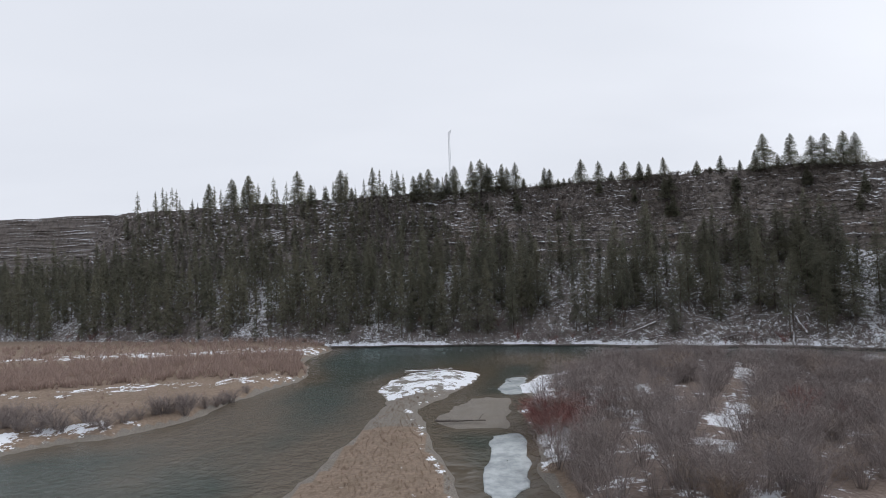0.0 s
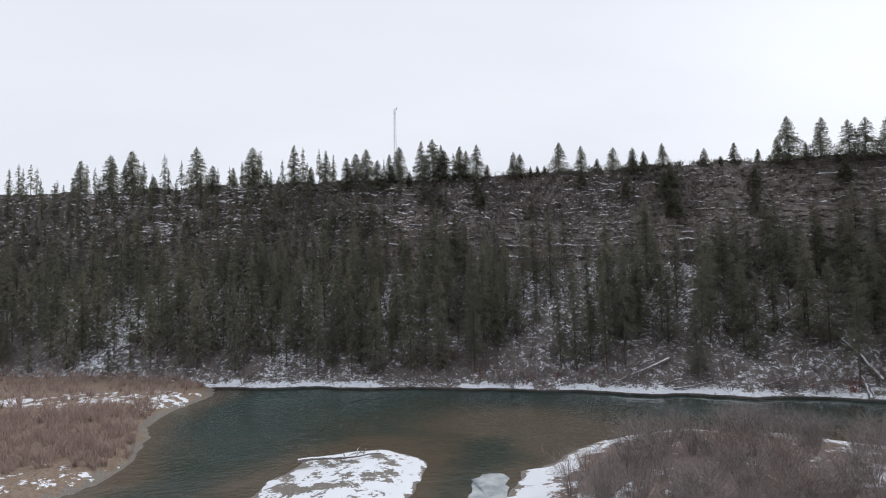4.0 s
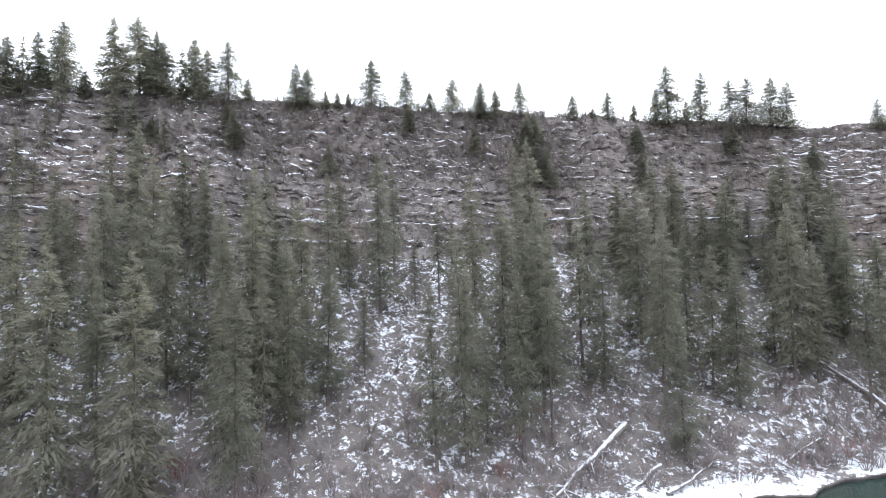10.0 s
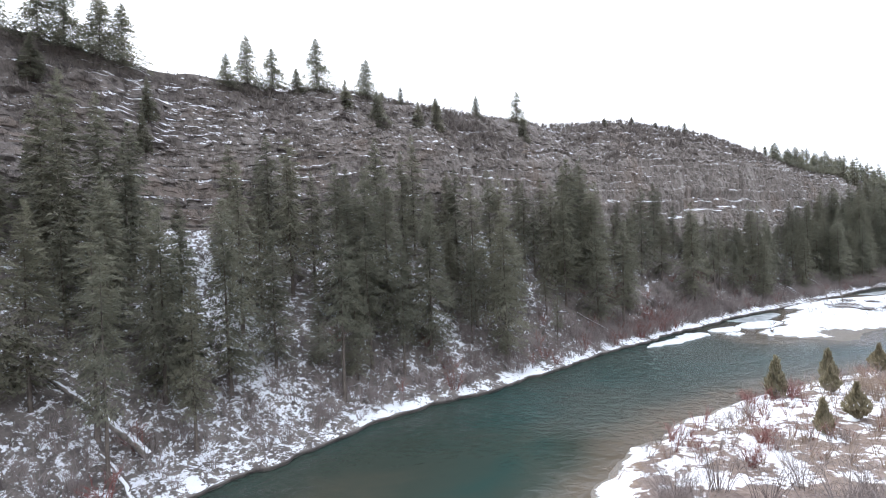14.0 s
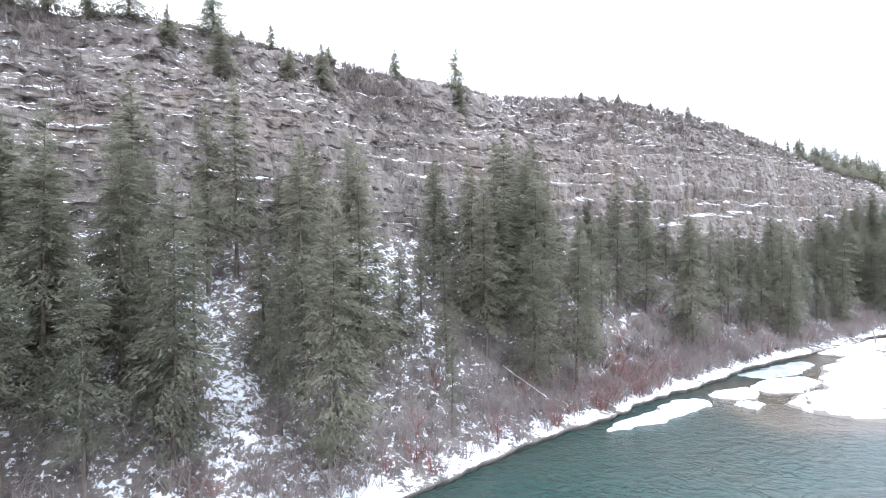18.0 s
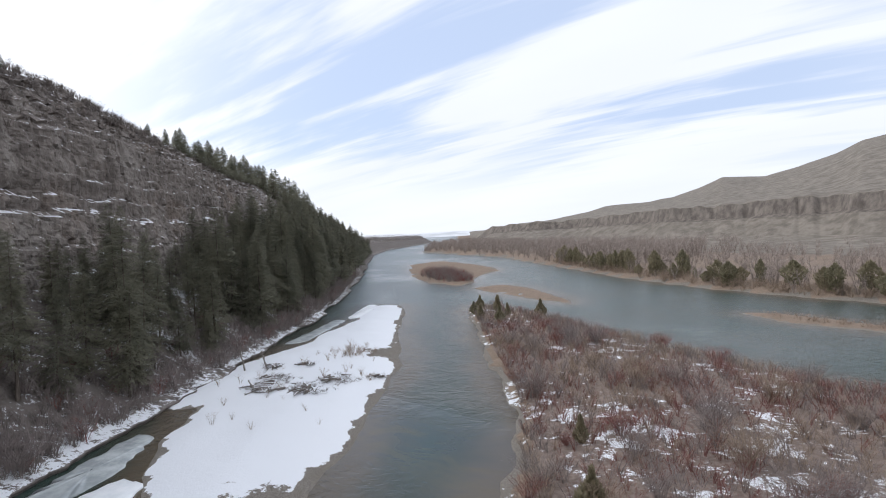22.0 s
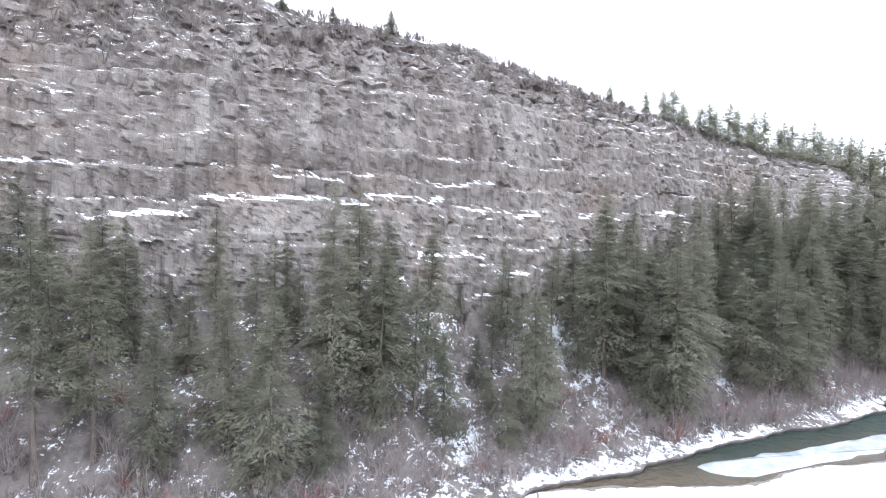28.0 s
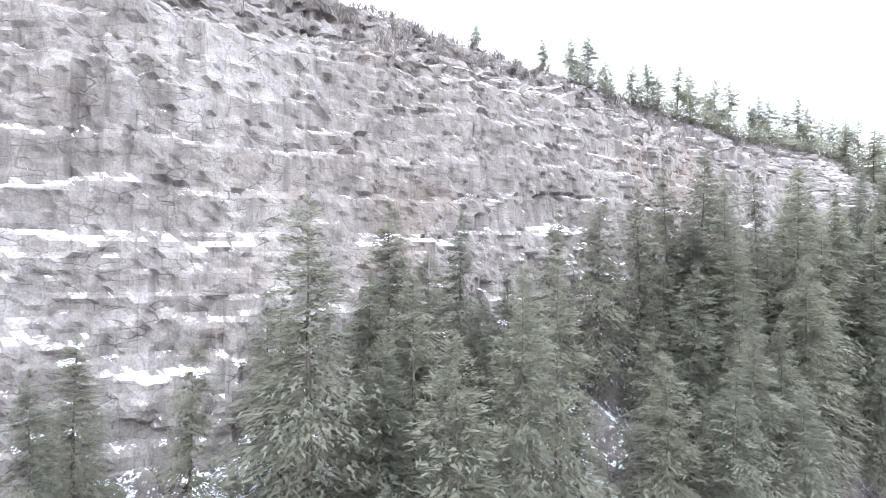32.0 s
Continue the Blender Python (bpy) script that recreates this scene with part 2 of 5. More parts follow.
def plant_material(name, dark, light, other, rough=0.85, scale=0.8, thin=0.0):
    """Leaf or bark colours that vary from plant to plant, and within one."""
    mat, n, shader, pos, normal = material(name, rough, 0.2)
    pick = n.math("FRACT", n.math("ADD", n.make("ShaderNodeObjectInfo").outputs["Random"], attribute(n, "tone")))
    island = n.make("ShaderNodeNewGeometry").outputs["Random Per Island"]
    colour = n.mix(n.step(n.noise(pos, scale, 4, 0.6), 0.3, 0.7), dark, light)
    colour = n.mix(n.step(pick, 0.0, 1.0, 0.0, 0.5), colour, other)
    colour = n.mix(n.math("MULTIPLY", island, 0.35), colour, dark)
    finish(n, shader, colour)
    if thin:
        glow = n.make("ShaderNodeBsdfTranslucent", {"Color": colour})
        both = n.make("ShaderNodeMixShader", {0: thin, 1: shader.outputs[0], 2: glow.outputs[0]})
        n.tree.links.new(both.outputs[0], n.tree.nodes["Material Output"].inputs["Surface"])
    return mat


def plain_material(name, low, high, rough=0.8, scale=3.0, bump=0.3, stretch=(1, 1, 1), metal=0.0):
    mat, n, shader, pos, normal = material(name, rough, 0.3)
    grain = n.noise(n.scaled(pos, stretch), scale, 5, 0.65)
    wear = n.noise(pos, scale * 0.2, 3)
    colour = n.mix(n.step(grain, 0.3, 0.7), low, high)
    colour = n.mix(n.step(wear, 0.5, 0.75, 0.0, 0.5), colour, low)
    finish(n, shader, colour, n.bump(grain, bump, 0.1))
    shader.inputs["Metallic"].default_value = metal
    return mat


HILLSIDE, VALLEY, WATER = hillside_material(), valley_material(), water_material()
NEEDLES = plant_material("fir_needles", (0.152, 0.155, 0.122), (0.280, 0.276, 0.208), (0.320, 0.302, 0.220), thin=0.58)
JUNIPER = plant_material("juniper_leaves", (0.195, 0.182, 0.120), (0.335, 0.302, 0.198), (0.36, 0.30, 0.205), thin=0.5)
BARK = plain_material("fir_bark", (0.085, 0.070, 0.059), (0.19, 0.160, 0.138), 0.95, 4.0, 0.6, (1, 1, 0.2))
DEADWOOD = plain_material("grey_deadwood", (0.13, 0.115, 0.10), (0.32, 0.29, 0.26), 0.9, 5.0, 0.5)


def snowy_wood():
    mat, n, shader, pos, normal = material("snow_dusted_deadwood", 0.9, 0.3)
    up = n.make("ShaderNodeSeparateXYZ", {0: normal}).outputs[2]
    grain = n.noise(pos, 4.0, 5, 0.65)
    wood = n.mix(n.step(grain, 0.3, 0.7), (0.11, 0.095, 0.082), (0.27, 0.24, 0.215))
    lying = n.step(n.math("ADD", up, n.math("MULTIPLY", n.math("SUBTRACT", n.noise(pos, 1.2, 4, 0.6), 0.5), 1.1)), 0.52, 0.74)
    finish(n, shader, n.mix(lying, wood, SNOW), n.bump(grain, 0.4, 0.08))
    return mat


SNOWY_WOOD = snowy_wood()
TWIGS_GREY = plant_material("bare_grey_twigs", (0.165, 0.140, 0.134), (0.325, 0.285, 0.272), (0.285, 0.24, 0.22))
TWIGS_TAN = plant_material("bare_tan_twigs", (0.23, 0.175, 0.135), (0.42, 0.335, 0.262), (0.33, 0.245, 0.185))
TWIGS_RED = plant_material("bare_red_twigs", (0.155, 0.064, 0.058), (0.295, 0.128, 0.112), (0.25, 0.14, 0.12))
TWIGS_DARK = plant_material("bare_dark_twigs", (0.12, 0.102, 0.094), (0.235, 0.205, 0.188), (0.175, 0.155, 0.135))
TWIGS_PALE = plant_material("bare_pale_twigs", (0.24, 0.20, 0.178), (0.42, 0.365, 0.33), (0.36, 0.30, 0.265))
REEDS = plant_material("dry_reeds", (0.30, 0.228, 0.198), (0.47, 0.372, 0.325), (0.40, 0.30, 0.262), thin=0.35)
DARK_DRIFT = plain_material("dark_driftwood", (0.085, 0.074, 0.066), (0.23, 0.20, 0.178), 0.95, 3.0, 0.6)
ICE = plain_material("snow_covered_ice", (0.70, 0.73, 0.76), (0.85, 0.86, 0.88), 0.5, 0.6, 0.3)
WET_ICE = plain_material("wet_grey_ice", (0.30, 0.33, 0.34), (0.56, 0.59, 0.60), 0.25, 0.4, 0.2)
STEEL = plain_material("galvanised_steel", (0.45, 0.46, 0.48), (0.6, 0.61, 0.62), 0.45, 6.0, 0.1, metal=0.6)
FAR_HILL = plain_material("sagebrush_hill", (0.125, 0.108, 0.09), (0.235, 0.208, 0.176), 0.95, 0.11, 0.9)
FAR_ROCK = plain_material("far_mesa_rock", (0.085, 0.072, 0.063), (0.20, 0.173, 0.15), 0.95, 0.16, 1.0, (1, 1, 0.5))
FAR_SNOW = plain_material("far_snowy_range", (0.45, 0.47, 0.50), (0.72, 0.74, 0.77), 0.9, 0.004, 0.2)


# ---- mesh helpers ----
def mesh_of(name, verts, faces, mat, smooth=False):
    """A mesh from arrays of places and of faces that all have the same number of corners."""
    verts, faces = np.asarray(verts, dtype=np.float32), np.asarray(faces, dtype=np.int32)
    mesh = bpy.data.meshes.new(name)
    sides = faces.shape[1]
    mesh.vertices.add(len(verts))
    mesh.vertices.foreach_set("co", verts.ravel())
    mesh.loops.add(faces.size)
    mesh.loops.foreach_set("vertex_index", faces.ravel())
    mesh.polygons.add(len(faces))
    mesh.polygons.foreach_set("loop_start", np.arange(0, faces.size, sides, dtype=np.int32))
    mesh.polygons.foreach_set("use_smooth", np.full(len(faces), smooth))
    mesh.update(calc_edges=True)
    mesh.materials.append(mat)
    return mesh


def give(mesh, name, values):
    mesh.attributes.new(name, "FLOAT", "POINT").data.foreach_set("value", np.asarray(values, dtype=np.float32).ravel())


def grid_faces(rows, cols):
    i = np.arange(rows * cols).reshape(rows, cols)
    return np.stack([i[:-1, :-1], i[:-1, 1:], i[1:, 1:], i[1:, :-1]], axis=-1).reshape(-1, 4)


def cell(ix, iy, seed):
    n = (ix.astype(np.int64) * 374761393 + iy.astype(np.int64) * 668265263 + seed * 974711) & 0xFFFFFFFF
    n = ((n ^ (n >> 13)) * 1274126177) & 0xFFFFFFFF
    return ((n ^ (n >> 16)) & 0xFFFF) / 65535.0


def lumps(x, y, seed=0):
    ix, iy = np.floor(x), np.floor(y)
    fx, fy = x - ix, y - iy
    fx, fy = fx * fx * (3 - 2 * fx), fy * fy * (3 - 2 * fy)
    a, b = cell(ix, iy, seed), cell(ix + 1, iy, seed)
    c, d = cell(ix, iy + 1, seed), cell(ix + 1, iy + 1, seed)
    return (a * (1 - fx) + b * fx) * (1 - fy) + (c * (1 - fx) + d * fx) * fy


def fractal(x, y, seed=0, octaves=4):
    """Rough noise about 0, within about -0.5 and 0.5."""
    x, y = np.broadcast_arrays(np.asarray(x, float), np.asarray(y, float))
    total, size, norm = np.zeros(x.shape), 1.0, 0.0
    for k in range(octaves):
        total += size * (lumps(x * 2 ** k, y * 2 ** k, seed + k) - 0.5)
        norm += size
        size *= 0.55
    return total / norm * 1.6


def smooth_step(a, low, high):
    t = np.clip((a - low) / (high - low), 0, 1)
    return t * t * (3 - 2 * t)


def thing(name, place, label, category, group="", kind=""):
    ob = new(name)
    ob.empty_display_size = 0.5
    ob.matrix_basis = Matrix.Translation(place)
    return tagged(ob, label, category, group, kind)


def part(name, mesh, parent, label=""):
    ob = new(name, mesh)
    ob.parent = parent
    return tagged(ob, label)


# ---- plan: the foot of the canyon wall along the river, and its section ----
FOOT = [(-600, 380), (-350, 285), (-170, 215), (-90, 188), (-40, 172), (-10, 170), (20, 161), (50, 152), (75, 142), (100, 134), (118, 117), (135, 101), (155, 84),
        (175, 66), (195, 44), (215, 20), (236, -5), (270, -40), (306, -71), (348, -110), (424, -175), (584, -313), (709, -442), (859, -639), (1020, -862)]
foot = np.array(FOOT, float)
reach = np.r_[0, np.cumsum(np.hypot(*np.diff(foot, axis=0).T))]
LINE_S = np.arange(0, reach[-1], 4.0)


def softened(a, n=8):
    k = np.hanning(2 * n + 3)[1:-1]
    padded = np.r_[2 * a[0] - a[n:0:-1], a, 2 * a[-1] - a[-2:-n - 2:-1]]
    return np.convolve(padded, k / k.sum(), "valid")


LINE = np.c_[softened(np.interp(LINE_S, reach, foot[:, 0])), softened(np.interp(LINE_S, reach, foot[:, 1]))]
along = np.gradient(LINE, axis=0)
along /= np.hypot(*along.T)[:, None]
INLAND = np.c_[-along[:, 1], along[:, 0]]

# along the foot: distance and height of the cliff's base, of its top, and of the rim
SECTION = [
    (0, 40, 20, 46, 32, 60, 62), (300, 40, 22, 46, 34, 58, 64), (480, 38, 24, 44, 34, 55, 57), (560, 38, 25, 44, 36, 55, 55.5),
    (620, 38, 25, 45, 38, 54, 55), (668, 40, 25, 48, 41, 54, 55), (700, 43, 26.5, 49, 42, 54, 55), (740, 40, 25, 46, 41, 52, 54),
    (752, 38, 24, 43, 38, 50, 51), (780, 34, 23, 38.5, 41, 47, 52.5), (810, 30, 22, 35, 40, 44, 51), (840, 24, 20, 29, 38.5, 41, 50.5),
    (870, 20, 15, 25.5, 40, 40, 54.5), (912, 20, 13, 27, 42, 40, 53.5), (940, 21, 14, 28, 41, 40, 50), (960, 22, 18, 29, 39, 40, 47.5),
    (1000, 24, 22, 32, 38, 40, 45), (1060, 24, 23.5, 32, 38, 40, 45.5), (1100, 22, 21, 30, 35.5, 38, 42.5), (1150, 22, 20, 30, 33, 38, 39.5), (1400, 20, 15, 28, 22, 36, 27),
    (1500, 20, 12, 28, 17, 36, 20), (2100, 20, 10, 28, 15, 36, 18)]
section = np.array(SECTION, float)


def section_at(s):
    return [np.interp(s, section[:, 0], section[:, k]) for k in range(1, 7)]


def on_line(s, d):
    """The plan place at s along the foot and d inland of it."""
    return np.interp(s, LINE_S, LINE[:, 0]) + d * np.interp(s, LINE_S, INLAND[:, 0]), np.interp(s, LINE_S, LINE[:, 1]) + d * np.interp(s, LINE_S, INLAND[:, 1])


def slope_height(s, d):
    """The wall's plain height, with no rocks."""
    d1, z1, d2, z2, d3, z3 = section_at(s)
    if d < 5:
        return float(np.interp(d, (-3, -0.3, -0.15, 1.5, 5), (-1.2, -0.35, 0.42, 0.85, 1.9)))
    return float(np.interp(d, (5, d1, d2, d3, d3 + 15, d3 + 60, d3 + 300), (1.9, z1, z2, z3, z3 + 1.0, z3 + 2.0, z3 + 6)))


def build_hillside():
    s = np.r_[np.arange(0, 440, 12), np.arange(440, 600, 1.0), np.arange(600, 1000, 0.36), np.arange(1000, 1250, 1.2), np.arange(1250, LINE_S[-1], 10)]
    d1, z1, d2, z2, d3, z3 = section_at(s)
    cols_d, cols_z, rock, zone = [], [], [], []

    def run(da, za, db, zb, count, rocky_a, rocky_b, tag):
        for k in range(count):
            f = k / count
            cols_d.append(da + (db - da) * f)
            cols_z.append(za + (zb - za) * f)
            rock.append(np.full(len(s), rocky_a + (rocky_b - rocky_a) * f))
            zone.append(tag)

    one = np.ones(len(s))
    run(-4 * one, -1.6 * one, 0.3 * one, -0.35 * one, 3, 0, 0, 0)
    run(0.3 * one, -0.35 * one, -0.15 * one, 0.42 * one, 4, 0, 0, 0)
    run(-0.15 * one, 0.42 * one, 1.5 * one, 0.85 * one, 5, 0, 0, 0)
    run(1.5 * one, 0.85 * one, 5 * one, 1.9 * one, 6, 0, 0, 0)
    run(5 * one, 1.9 * one, d1, z1, 42, 0, 0.15, 1)
    run(d1, z1, d2, z2, 84, 1, 1, 2)
    run(d2, z2, d3, z3, 56, 0.6, 0.3, 3)
    run(d3, z3, d3 + 15, z3 + 1, 8, 0.2, 0, 4)
    run(d3 + 15, z3 + 1, d3 + 60, z3 + 2, 5, 0, 0, 4)
    run(d3 + 60, z3 + 2, d3 + 300, z3 + 6, 5, 0, 0, 4)
    run(d3 + 300, z3 + 6, d3 + 1500, z3 + 10, 4, 0, 0, 4)
    d, z, rocky = np.array(cols_d).T, np.array(cols_z).T, np.array(rock).T
    ss = np.repeat(s[:, None], d.shape[1], axis=1)
    tags = np.array(zone)[None, :] * np.ones_like(d)
    steep = smooth_step(z, z1[:, None] - 2.0, z1[:, None] + 1.5) * (1 - smooth_step(z, z3[:, None] - 3, z3[:, None] + 0.5))
    upper = smooth_step(z, z2[:, None] - 1.5, z2[:, None] + 3.0) * (tags <= 3)
    # beds of rock stand back one above the other, each split into upright blocks
    warp = 2.4 * fractal(ss / 34, z / 30, 5, 3) + 0.9 * fractal(ss / 6.5, z / 6, 6, 3) + 0.45 * fractal(ss / 1.3, z / 2, 7, 2)
    zz = z + warp
    g = np.random.default_rng(57)
    bounds = np.cumsum(np.r_[8.0, g.choice([1.0, 1.4, 1.9, 2.5, 3.3], 30, p=[0.25, 0.25, 0.2, 0.18, 0.12])])
    bed = np.clip(np.searchsorted(bounds, zz), 1, len(bounds) - 1)
    low, high = bounds[bed - 1], bounds[bed]

    def mean_line(height):
        lower = d1[:, None] + (d2 - d1)[:, None] * np.clip((height - z1[:, None]) / (z2 - z1)[:, None], 0, 1)
        return lower + (d3 - d2)[:, None] * np.clip((height - z2[:, None]) / (z3 - z2)[:, None], 0, 1)

    here, above = mean_line((low + high) / 2 - warp), mean_line((high + bounds[np.minimum(bed + 1, len(bounds) - 1)]) / 2 - warp)
    share = (zz - low) / (high - low)
    stepped = here + (above - here) * smooth_step(share, 0.84, 1.0)
    ledge = smooth_step(fractal(ss / 4.5, bed * 7.31, 14, 4), -0.08, 0.14)
    stair = (0.25 + 0.85 * ledge) * (stepped - mean_line(z))
    west = 1 - smooth_step(ss, 760, 850)
    on_ledge = ledge * smooth_step(share, 0.84, 0.92) * (above - here > 0.25)
    wide = 0.7 + 1.2 * cell(bed, 0 * bed, 15)
    at = ss / wide + 10 * cell(bed, 0 * bed + 1, 16) + 0.35 * fractal(ss / 2.5, z / 2.5, 32, 2)
    block = np.floor(at)
    blocks = 0.55 * (cell(block, bed, 31) - 0.5) + 0.5 * (cell(block, bed, 36) - 0.5) * (at - block - 0.5)
    part_bed = np.floor(zz / 0.75)
    chips = 0.38 * (cell(np.floor(ss / 0.62 + 0.43 * part_bed), part_bed, 41) - 0.5)
    columns = 0.7 * (cell(np.floor(ss / 1.5 + 0.4 * fractal(ss / 4, z / 9, 33, 2)), np.floor(zz / 7.5), 35) - 0.5)
    buttress = 3.4 * fractal(ss / 15, z / 40, 11, 4)
    # the long snowy shelves of the high wall
    shelves, shelf_snow = np.zeros_like(d), np.zeros_like(d)
    plan = [(868, 24.3, 4, 1.2), (883, 26.4, 8, 1.9), (897, 27.3, 5, 1.4), (907, 26.3, 3, 0.9), (914, 26.0, 3, 0.9), (929, 26.2, 4, 1.0), (884, 29.0, 4, 0.8), (905, 29.8, 4, 0.9), (902, 20.2, 4, 0.9), (911, 17.8, 3, 0.9),
            (893, 17.0, 3, 0.7), (946, 27.0, 4, 0.9)]
    wavy = z + 0.3 * warp + 1.1 * fractal(ss / 2.2, z / 2.0, 58, 4)
    for s0, z0, length, depth in plan:
        window = smooth_step(1.2 - np.abs(s - s0 + 1.5 * fractal(s / 2, 0 * s, 56, 2)) / length, 0.0, 0.25)[:, None]
        shelves += depth * 0.8 * window * (smooth_step(wavy, z0, z0 + 0.45) - smooth_step(wavy, z0 + 1.0, z0 + 7.0))
        shelf_snow = np.maximum(shelf_snow, window * smooth_step(wavy, z0 - 0.25, z0 - 0.05) * (1 - smooth_step(wavy, z0 + 0.45, z0 + 0.8)))
    rough_row = np.floor(zz / 0.8)
    rubble = cell(np.floor(ss / 1.1 + 0.41 * rough_row), rough_row, 43) - 0.5
    near = smooth_step(ss, 500, 590)
    d = d + steep * (buttress + near * stair + blocks + columns + chips + shelves + (upper + west * (1 - upper) * smooth_step(share, 0.35, 0.7)) * (0.7 * fractal(ss / 4, zz / 4, 61, 4) + 0.75 * rubble))
    z = z + steep * (upper + 0.8 * west * (1 - upper)) * (0.5 * fractal(ss / 1.5, d / 1.5, 62, 3))
    ground = (tags == 1) * smooth_step(d, 4, 9) + (tags >= 3) * 0.8
    z = z + ground * (1.5 * fractal(ss / 8, d / 8, 71, 3) + 0.8 * fractal(ss / 1.6, d / 1.6, 72, 3))
    z += (tags == 4) * np.clip((d - d3[:, None]) / 30, 0, 1) * 4 * fractal(ss / 60, d / 60, 73, 3)
    near_shore = 1 - smooth_step(d, 2, 8)
    inland = d.copy()
    d = d + near_shore * (2.6 * fractal(ss / 9, ss * 0, 81, 4))
    z += near_shore * smooth_step(d, 0.6, 2) * 0.5 * fractal(ss / 2.0, d / 2.0, 82, 3)
    x, y = on_line(ss, d)
    mesh = mesh_of("hillside", np.stack([x, y, z], axis=-1).reshape(-1, 3), grid_faces(*d.shape)[:, ::-1], HILLSIDE, True)
    mesh.polygons.foreach_set("use_smooth", ~np.isin(tags[1:, :-1], (2, 3)).ravel())
    rocky = rocky - np.isin(tags, (2, 3)) * west * 0.9 * smooth_step(share + 1.2 * fractal(ss / 3, z / 2, 97, 3), 0.5, 0.75)
    cover = 0.25 + (tags == 1) * (-0.05 + 0.05 * west * smooth_step(d, 12, 24) - 0.06 * (1 - west) * (1 - smooth_step(d, 10, 22))) * smooth_step(d, 3, 6) + (tags == 3) * (-0.02 + 0.28 * fractal(ss / 7, d / 4, 92, 3)) - (tags == 2) * 0.06 + np.isin(tags, (2, 3)) * 0.04 * west + 0.17 * fractal(ss / 16, d / 10, 91, 4)
    cover += steep * (0.34 * on_ledge * (0.5 + 2.4 * fractal(ss / 2.6, bed * 3.7, 93, 3)) + (0.38 + 0.9 * fractal(ss / 1.6, z / 1.2, 59, 3)) * shelf_snow)
    # a shelf of snow lies along the water
    cover += 0.36 * smooth_step(inland, -0.16, -0.1) * (1 - smooth_step(inland + 1.6 * fractal(ss / 2.5, d / 2, 96, 3), 1.2, 3.4)) * np.interp(ss, (560, 600, 800, 850, 960, 1000), (0.5, 1.0, 1.0, 0.75, 0.6, 0.1)) * smooth_step(fractal(ss / 6, 0 * ss, 94, 3), -0.28, -0.05)
    # snow lies deeper in the open chutes
    for s0, width, amount in ((612, 3, 0.18), (748, 4, 0.2), (776, 3, 0.18), (800, 4, 0.15), (838, 3, 0.18), (896, 3.5, 0.27), (914, 3.2, 0.27), (936, 3, 0.22), (563, 6, 0.12)):
        cover += amount * np.exp(-((ss - s0 - 3 * fractal(d / 9, ss * 0, 95, 2)) / width) ** 2) * (tags == 1)
    cover += 0.22 * np.exp(-((ss - 750) / 4.5) ** 2) * (tags >= 3) + 0.25 * np.exp(-((ss - 575) / 6) ** 2) * (tags == 3)
    cover -= 0.16 * smooth_step(ss, 1000, 1100)
    cover = cover + (tags == 4) * 0.3
    give(mesh, "rocky", rocky)
    give(mesh, "cover", cover)
    tagged(new("hillside", mesh), "grey-brown basalt canyon wall with snowy scree and ledges", "cliff", kind="structure")


build_hillside()

# ---- plan: the valley floor, its bars, islands and banks ----
MEADOW = [(-31, 124), (-33, 116), (-36, 105), (-39, 95), (-42, 86), (-48, 78), (-60, 73), (-140, 50), (-4500, -600), (-4500, 2200), (-600, 395), (-170, 226), (-60, 190),
          (-38, 178), (-35, 166), (-38, 152), (-37, 140), (-33, 131)]
SPIT = [(-40, -60), (-25, 10), (-18, 45), (-16, 55), (-15, 62), (-13, 73), (-12, 84), (-10, 96), (-13, 104), (-12, 114), (-8, 122), (1, 125), (7, 118), (4, 109), (0, 97),
        (-5, 89), (-3, 77), (-1, 67), (1, 58), (2, 40), (0, 10), (-5, -60)]
GRAVEL = [(-2, 83), (4, 95), (11, 95), (9, 84), (8, 76), (0, 75)]
ISLAND = [(14, 96), (14, 104), (19, 112), (27, 120), (36, 125), (45, 127), (58, 122), (68, 114), (76, 106.5), (83, 103.8), (91, 103.2), (95.5, 102), (103, 98), (112, 89), (124, 74), (135, 56), (141, 46),
          (152, 28), (160, 16), (173, 2), (190, -15), (205, -30), (222, -48), (224, -53), (202, -48), (187, -41), (169, -31), (153, -24), (132, -15), (100, -8), (60, -12),
          (22, -60), (14, 10), (11, 40), (9, 60), (11, 74), (12, 88)]
SNOWBAR = [(159, 60), (163, 62), (169, 57), (173, 52), (178, 50), (184, 46), (190, 41), (194, 38), (196, 41), (200, 42), (207, 34), (214, 20), (221, 4), (230, -10), (238, -22),
           (252, -40), (246, -44), (235, -36), (221, -22), (205, -5), (198, 0), (190, 7), (180, 19), (170, 31), (163, 41), (156, 47), (154, 51)]
MIDBAR = [(330, -128), (399, -192), (418, -238), (380, -225), (323, -190), (301, -166), (291, -136), (271, -109), (266, -95), (280, -97), (298, -107)]
SHOAL = [(158, -72), (150, -74), (137, -69), (110, -62), (60, -50), (60, -46), (110, -55), (137, -60), (149, -63)]
SANDBAR = [(257, -91), (254, -107), (239, -102), (222, -89), (204, -75), (201, -68), (220, -74), (240, -82)]
SOUTH = [(5000, -5000), (2000, -2100), (900, -830), (640, -450), (576, -379), (393, -290), (301, -214), (249, -170), (217, -143), (198, -130), (176, -117), (161, -110), (141, -103),
         (100, -94), (0, -80), (-200, -70), (-5000, -900), (-5000, -5000)]


